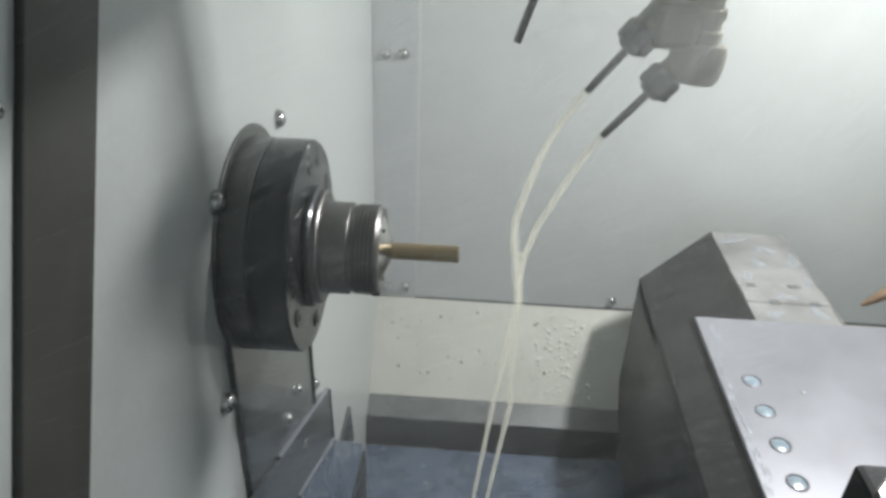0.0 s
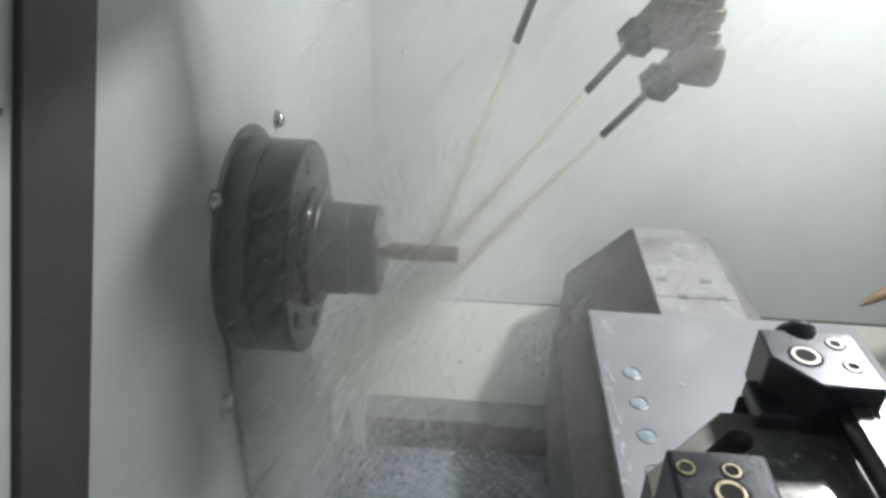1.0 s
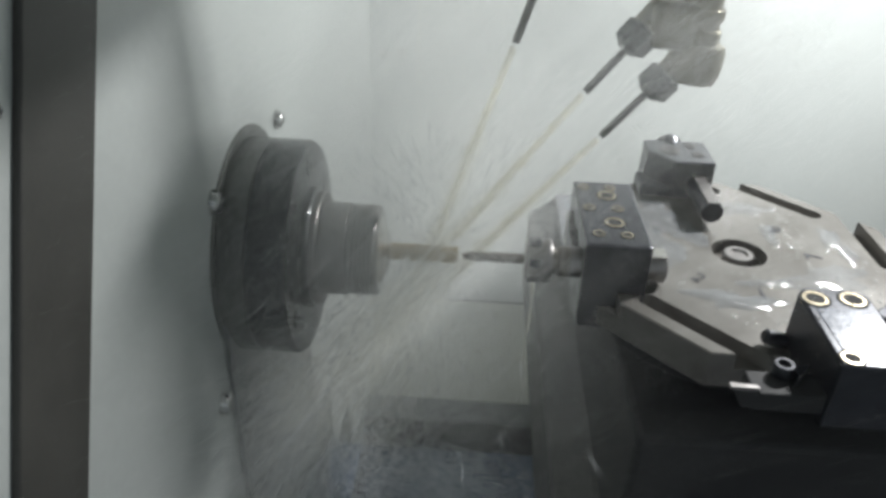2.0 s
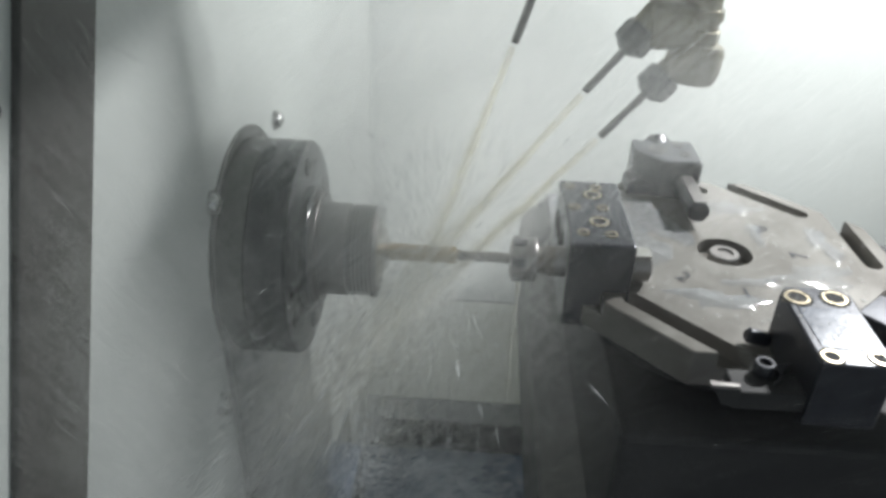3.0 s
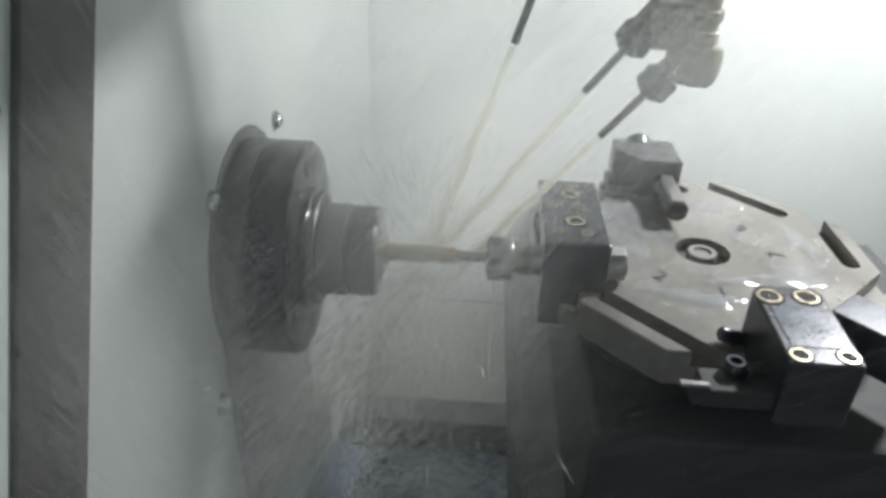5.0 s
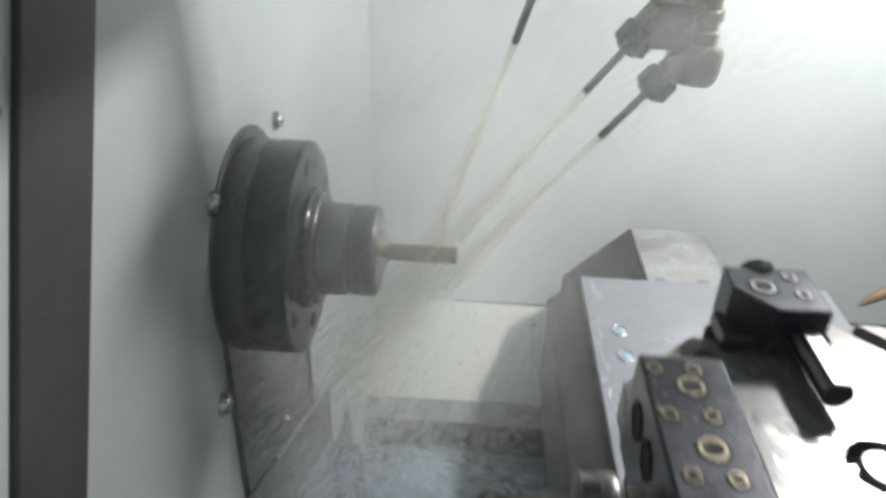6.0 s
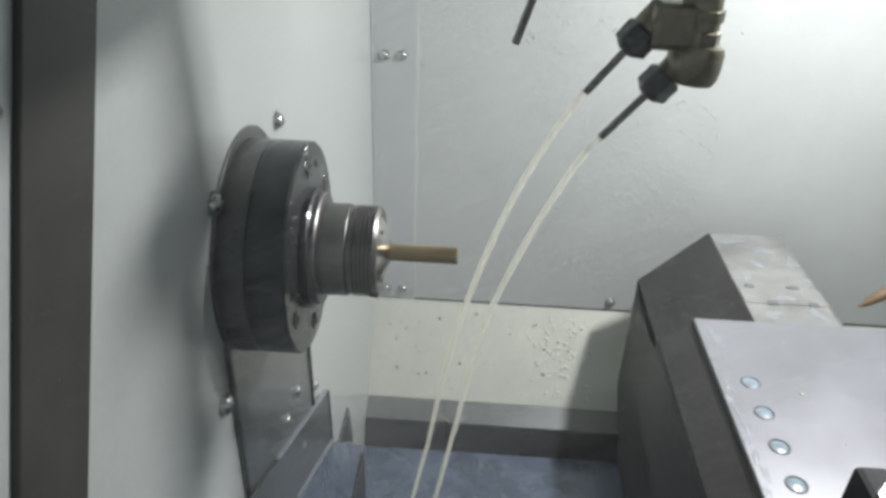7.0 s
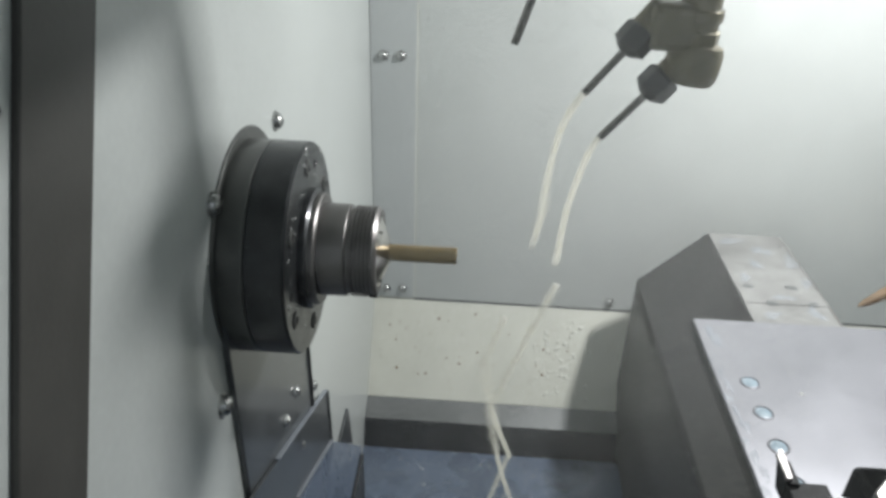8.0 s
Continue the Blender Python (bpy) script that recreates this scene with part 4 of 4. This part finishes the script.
saddle_riders.append(still_drops("saddle_drops", 260, on_saddle_side, 0.0004, 0.0017, 24, "coolant drops on the saddle side", 0.4, M_WET))
slide_riders.append(still_drops("slide_drops", 60, lambda r2: ((r2.uniform(0.20, 0.44), r2.uniform(0.18, 0.455), -0.1764), (0, 0, 1)), 0.0004, 0.0016, 25, "beads of coolant on the slide plate", 0.5))
slide_riders.append(still_drops("skirt_drops", 160, lambda r2: ((0.1653, r2.uniform(0.0, 0.45), r2.uniform(-0.305, -0.215)), (-1, 0, 0)), 0.0004, 0.0015, 26, "coolant drops on the slide skirt", 0.4))
still_drops("plate_drops", 150, lambda r2: ((XW + 0.0044, r2.uniform(-0.06, 0.105), r2.uniform(-0.26, -0.07)), (1, 0, 0)), 0.0003, 0.0012, 27, "coolant drops on the headstock plate", 0.5)

# a thread of coolant that runs off the chuck nut
own = bmesh.new()
rings = []
for s in range(30):
    z = -0.0135 - 0.0040 * s
    x, y = 0.1335 + 0.0008 * math.sin(s * 0.35) * (s / 20), 0.0010 * math.sin(s * 0.5 + 1)
    rr = 0.0012 * (1 + 0.35 * math.sin(s * 0.9)) * (1 - 0.028 * s)
    rings.append([own.verts.new((x + rr * math.cos(a * math.pi / 3), y + rr * math.sin(a * math.pi / 3), z)) for a in range(6)])
for a, b in zip(rings, rings[1:]):
    for k in range(6):
        own.faces.new([a[k], a[(k + 1) % 6], b[(k + 1) % 6], b[k]])
drip = tagged(link("coolant_thread", own, M_COOLANT, None, "", True), "thin thread of coolant running off the chuck nut", "coolant", kind="stuff")

# drops that fall when the jets die down
r2 = random.Random(71)
cs = [Vector((r2.gauss(0.075, 0.03), r2.gauss(0.02, 0.03), r2.uniform(-0.22, 0.03))) for _ in range(150)]
falling = stuff("falling_drops", *shards(cs, [Vector((0.1, 0, 1))] * 150, [r2.uniform(0.001, 0.0035) for _ in range(150)], [r2.uniform(0.0004, 0.0012) for _ in range(150)]), M_SPRAY, "drops of coolant falling past the bar", "coolant drops")

# ---- movement ----
# seconds, travel along the spindle axis, travel across it
TRAVEL = [(0.0, 0.1345, -0.262), (0.45, 0.1345, -0.262), (0.5, 0.1320, -0.262), (0.6, 0.1170, -0.262), (0.7, 0.0830, -0.262), (0.8, 0.0490, -0.262),
          (0.9, 0.0305, -0.262), (1.0, 0.0296, -0.262), (1.1, 0.0294, -0.2520), (1.2, 0.0293, -0.2262), (1.3, 0.0290, -0.1905), (1.4, 0.0285, -0.1545),
          (1.5, 0.0280, -0.1185), (1.6, 0.0276, -0.0826), (1.7, 0.0250, -0.0490), (1.8, 0.0210, -0.0190), (1.9, 0.0170, -0.0030), (2.1, 0.0135, 0.0),
          (2.8, 0.0078, 0.0), (3.0, 0.0053, 0.0), (3.5, 0.0, 0.0), (4.0, -0.0004, 0.0), (4.5, -0.0065, 0.0), (4.7, -0.0087, 0.0), (5.1, -0.0100, 0.0), (5.3, 0.0100, 0.0),
          (5.45, 0.0250, -0.006), (5.6, 0.0265, -0.0500), (5.7, 0.0270, -0.0850), (5.8, 0.0275, -0.1210), (5.9, 0.0285, -0.1600), (6.0, 0.0290, -0.1985), (6.1, 0.0293, -0.2330),
          (6.2, 0.0295, -0.2560), (6.3, 0.0300, -0.2625), (6.4, 0.0400, -0.2625), (6.5, 0.0620, -0.2625), (6.6, 0.0970, -0.2625), (6.7, 0.1250, -0.2625), (6.8, 0.1345, -0.2630),
          (8.0, 0.1345, -0.2630)]


# the turret turns on to its next tool but one
INDEX = [(7.3, 0), (7.3334, -3), (7.3667, -12), (7.4, -27), (7.4334, -44), (7.4667, -58), (7.5, -70.5), (7.5334, -81), (7.5667, -86), (7.6, -88), (7.7, -90), (8.0, -90)]


def motions():
    walk(slide, [(t, pose(dx, dy, 0)) for t, dx, dy in TRAVEL])
    hub = Vector((CX, CY, 0))
    rows = [(t, pose(dx, dy, 0)) for t, dx, dy in TRAVEL[:-1]]
    for t, turn in INDEX:
        rows.append((t, pose(0.1345, -0.263, 0) @ Matrix.Translation(hub) @ pose(0, 0, 0, 0, 0, turn) @ Matrix.Translation(-hub)))
    for ob in riders:
        walk(ob, rows)
    for ob in [saddle] + saddle_riders:
        walk(ob, [(t, pose(dx, 0, 0)) for t, dx, dy in TRAVEL])
    for ob in slide_riders:
        walk(ob, [(t, pose(dx, dy, 0)) for t, dx, dy in TRAVEL])
    # the spindle turns while the tool is near
    turn, rows = 0.0, [(0.0, pose(0, 0, 0)), (0.8, pose(0, 0, 0))]
    for k in range(1, 78):
        t = 0.8 + k * 0.0667
        turn += min(80.0, 20.0 * k, 20.0 * (78 - k))
        rows.append((t, pose(0, 0, 0, turn)))
    last = round(turn / 360) * 360
    if last - turn > 80:
        rows.append((6.03, pose(0, 0, 0, (turn + last) / 2)))
    rows += [(6.12, pose(0, 0, 0, last)), (8.0, pose(0, 0, 0, last))]
    for ob in (spindle_nose, bar_stock):
        walk(ob, rows)
    rnd = random.Random(8)
    for j, (pieces, tip, aim, cap) in enumerate(JETS):
        table = [(t, jet_poses(j, t, rnd)) for t in JET_TIMES]
        for k, ob in enumerate(pieces):
            walk(ob, [(t, poses[k]) for t, poses in table])
    rnd = random.Random(5)
    down = -0.75
    walk(drip, [(t, pose(dx, dy, 0)) for t, dx, dy in TRAVEL if t < 5.9] + [(6.1, pose(0.029, -0.233, -0.10)), (6.3, pose(0.029, -0.262, -0.55)), (8.0, pose(0.029, -0.262, -0.60))])
    walk(falling, [(0.0, pose(0, 0, -0.70)), (5.0, pose(0, 0, -0.70)), (5.5, pose(0, 0, 0.02)), (5.9, pose(0, 0, 0.015)), (6.1, pose(0, 0, -0.01)), (6.3, pose(0, 0, -0.06)), (6.5, pose(0, 0, -0.16)), (6.7, pose(0, 0, -0.36)), (6.9, pose(0, 0, -0.70)), (8.0, pose(0, 0, -0.70))])
    for ob, way in JET_SPRAYS:
        rows = [(0.0, pose(0, 0, down)), (0.8, pose(0, 0, down)), (0.9, pose(*(way * -0.02)))]
        for k in range(0, 53):
            rows.append(((3 * k + 28) / 30, pose(*(way * (0.022 if k % 2 else -0.022)))))
        rows += [(6.3, pose(0, 0, -0.10)), (6.6, pose(0, 0, down)), (8.0, pose(0, 0, down))]
        walk(ob, rows)
    for i, ob in enumerate(SPRAYS):
        rows = [(0.0, pose(0, 0, down)), (0.83, pose(0, 0, down)), (0.93 + 0.03 * i, pose(0, 0, 0))]
        t = 1.0
        while t < 5.75:
            rows.append((t, pose(rnd.uniform(-0.008, 0.008), 0, rnd.uniform(-0.006, 0.006), rnd.uniform(-22, 22))))
            t += 0.1
        rows += [(5.85, pose(0, 0, -0.03)), (6.0, pose(0, 0, -0.22)), (6.2, pose(0, 0, down)), (8.0, pose(0, 0, down))]
        walk(ob, rows)
    ways = (Vector((-0.6, -0.2, -0.75)), Vector((-0.75, -0.2, -0.6)), Vector((-0.5, 0.0, 0.85)), Vector((-0.15, -0.3, 0.9)), Vector((0.7, 0.1, 0.7)), Vector((-0.9, 0.0, -0.45)))
    ends = (6.08, 5.85, 6.05, 5.75, 6.6, 9)
    for i, ob in enumerate(MISTS + [haze]):
        start = (0.80, 0.83, 0.86, 2.2, -1, 0)[i]
        rows, swing = [], (0.10, 0.10, 0.10, 0.04, 0.03, 0.12)[i]
        for k in range(0, 81):
            t = (3 * k + 1 + i % 2) / 30
            side = swing if k % 2 else -swing
            if ob is haze:
                z = 0.0
            elif t < start:
                z = down - 0.3
            elif t < start + 0.15:
                z = (down - 0.3) * (1 - (t - start) / 0.15)
            elif t < ends[i]:
                z = rnd.uniform(-0.012, 0.012)
            else:
                z = max(down - 0.3, -1.6 * (t - ends[i]))
            rows.append((min(t, 8.0), pose(*(ways[i] * side + Vector((0, 0, z))))))
        rows.insert(0, (0.0, pose(0, 0, 0 if start <= 0 else down - 0.3)))
        if rows[-1][0] < 8.0:
            rows.append((8.0, rows[-2][1]))
        walk(ob, rows)
    rows = [(0.0, pose(0, 0, -0.03)), (0.85, pose(0, 0, -0.03)), (0.95, pose(0, 0, 0))]
    t, k = 1.0334, 0
    while t < 6.3:
        k += 1
        side = 0.034 if k % 2 else -0.034
        rows.append((t, pose(side, side * rnd.uniform(-0.6, 0.6), rnd.uniform(-0.001, 0.002))))
        t += 0.1
    rows += [(6.6, pose(0, 0, -0.004)), (7.0, pose(0, 0, -0.03)), (8.0, pose(0, 0, -0.03))]
    walk(foam, rows)
    rows = [(0.0, pose(0, 0, -0.45)), (0.85, pose(0, 0, -0.45)), (0.95, pose(0, 0, -0.05))]
    t, k = 1.0, 0
    while t < 6.1:
        k += 1
        rows.append((t, pose(0.008 if k % 2 else -0.004, rnd.uniform(-0.02, 0.02), 0.02 if k % 2 else -0.04)))
        t += 0.1
    rows += [(6.3, pose(0, 0, -0.06)), (6.6, pose(0, 0, -0.25)), (7.0, pose(0, 0, -0.45)), (8.0, pose(0, 0, -0.45))]
    walk(splash, rows)


motions()
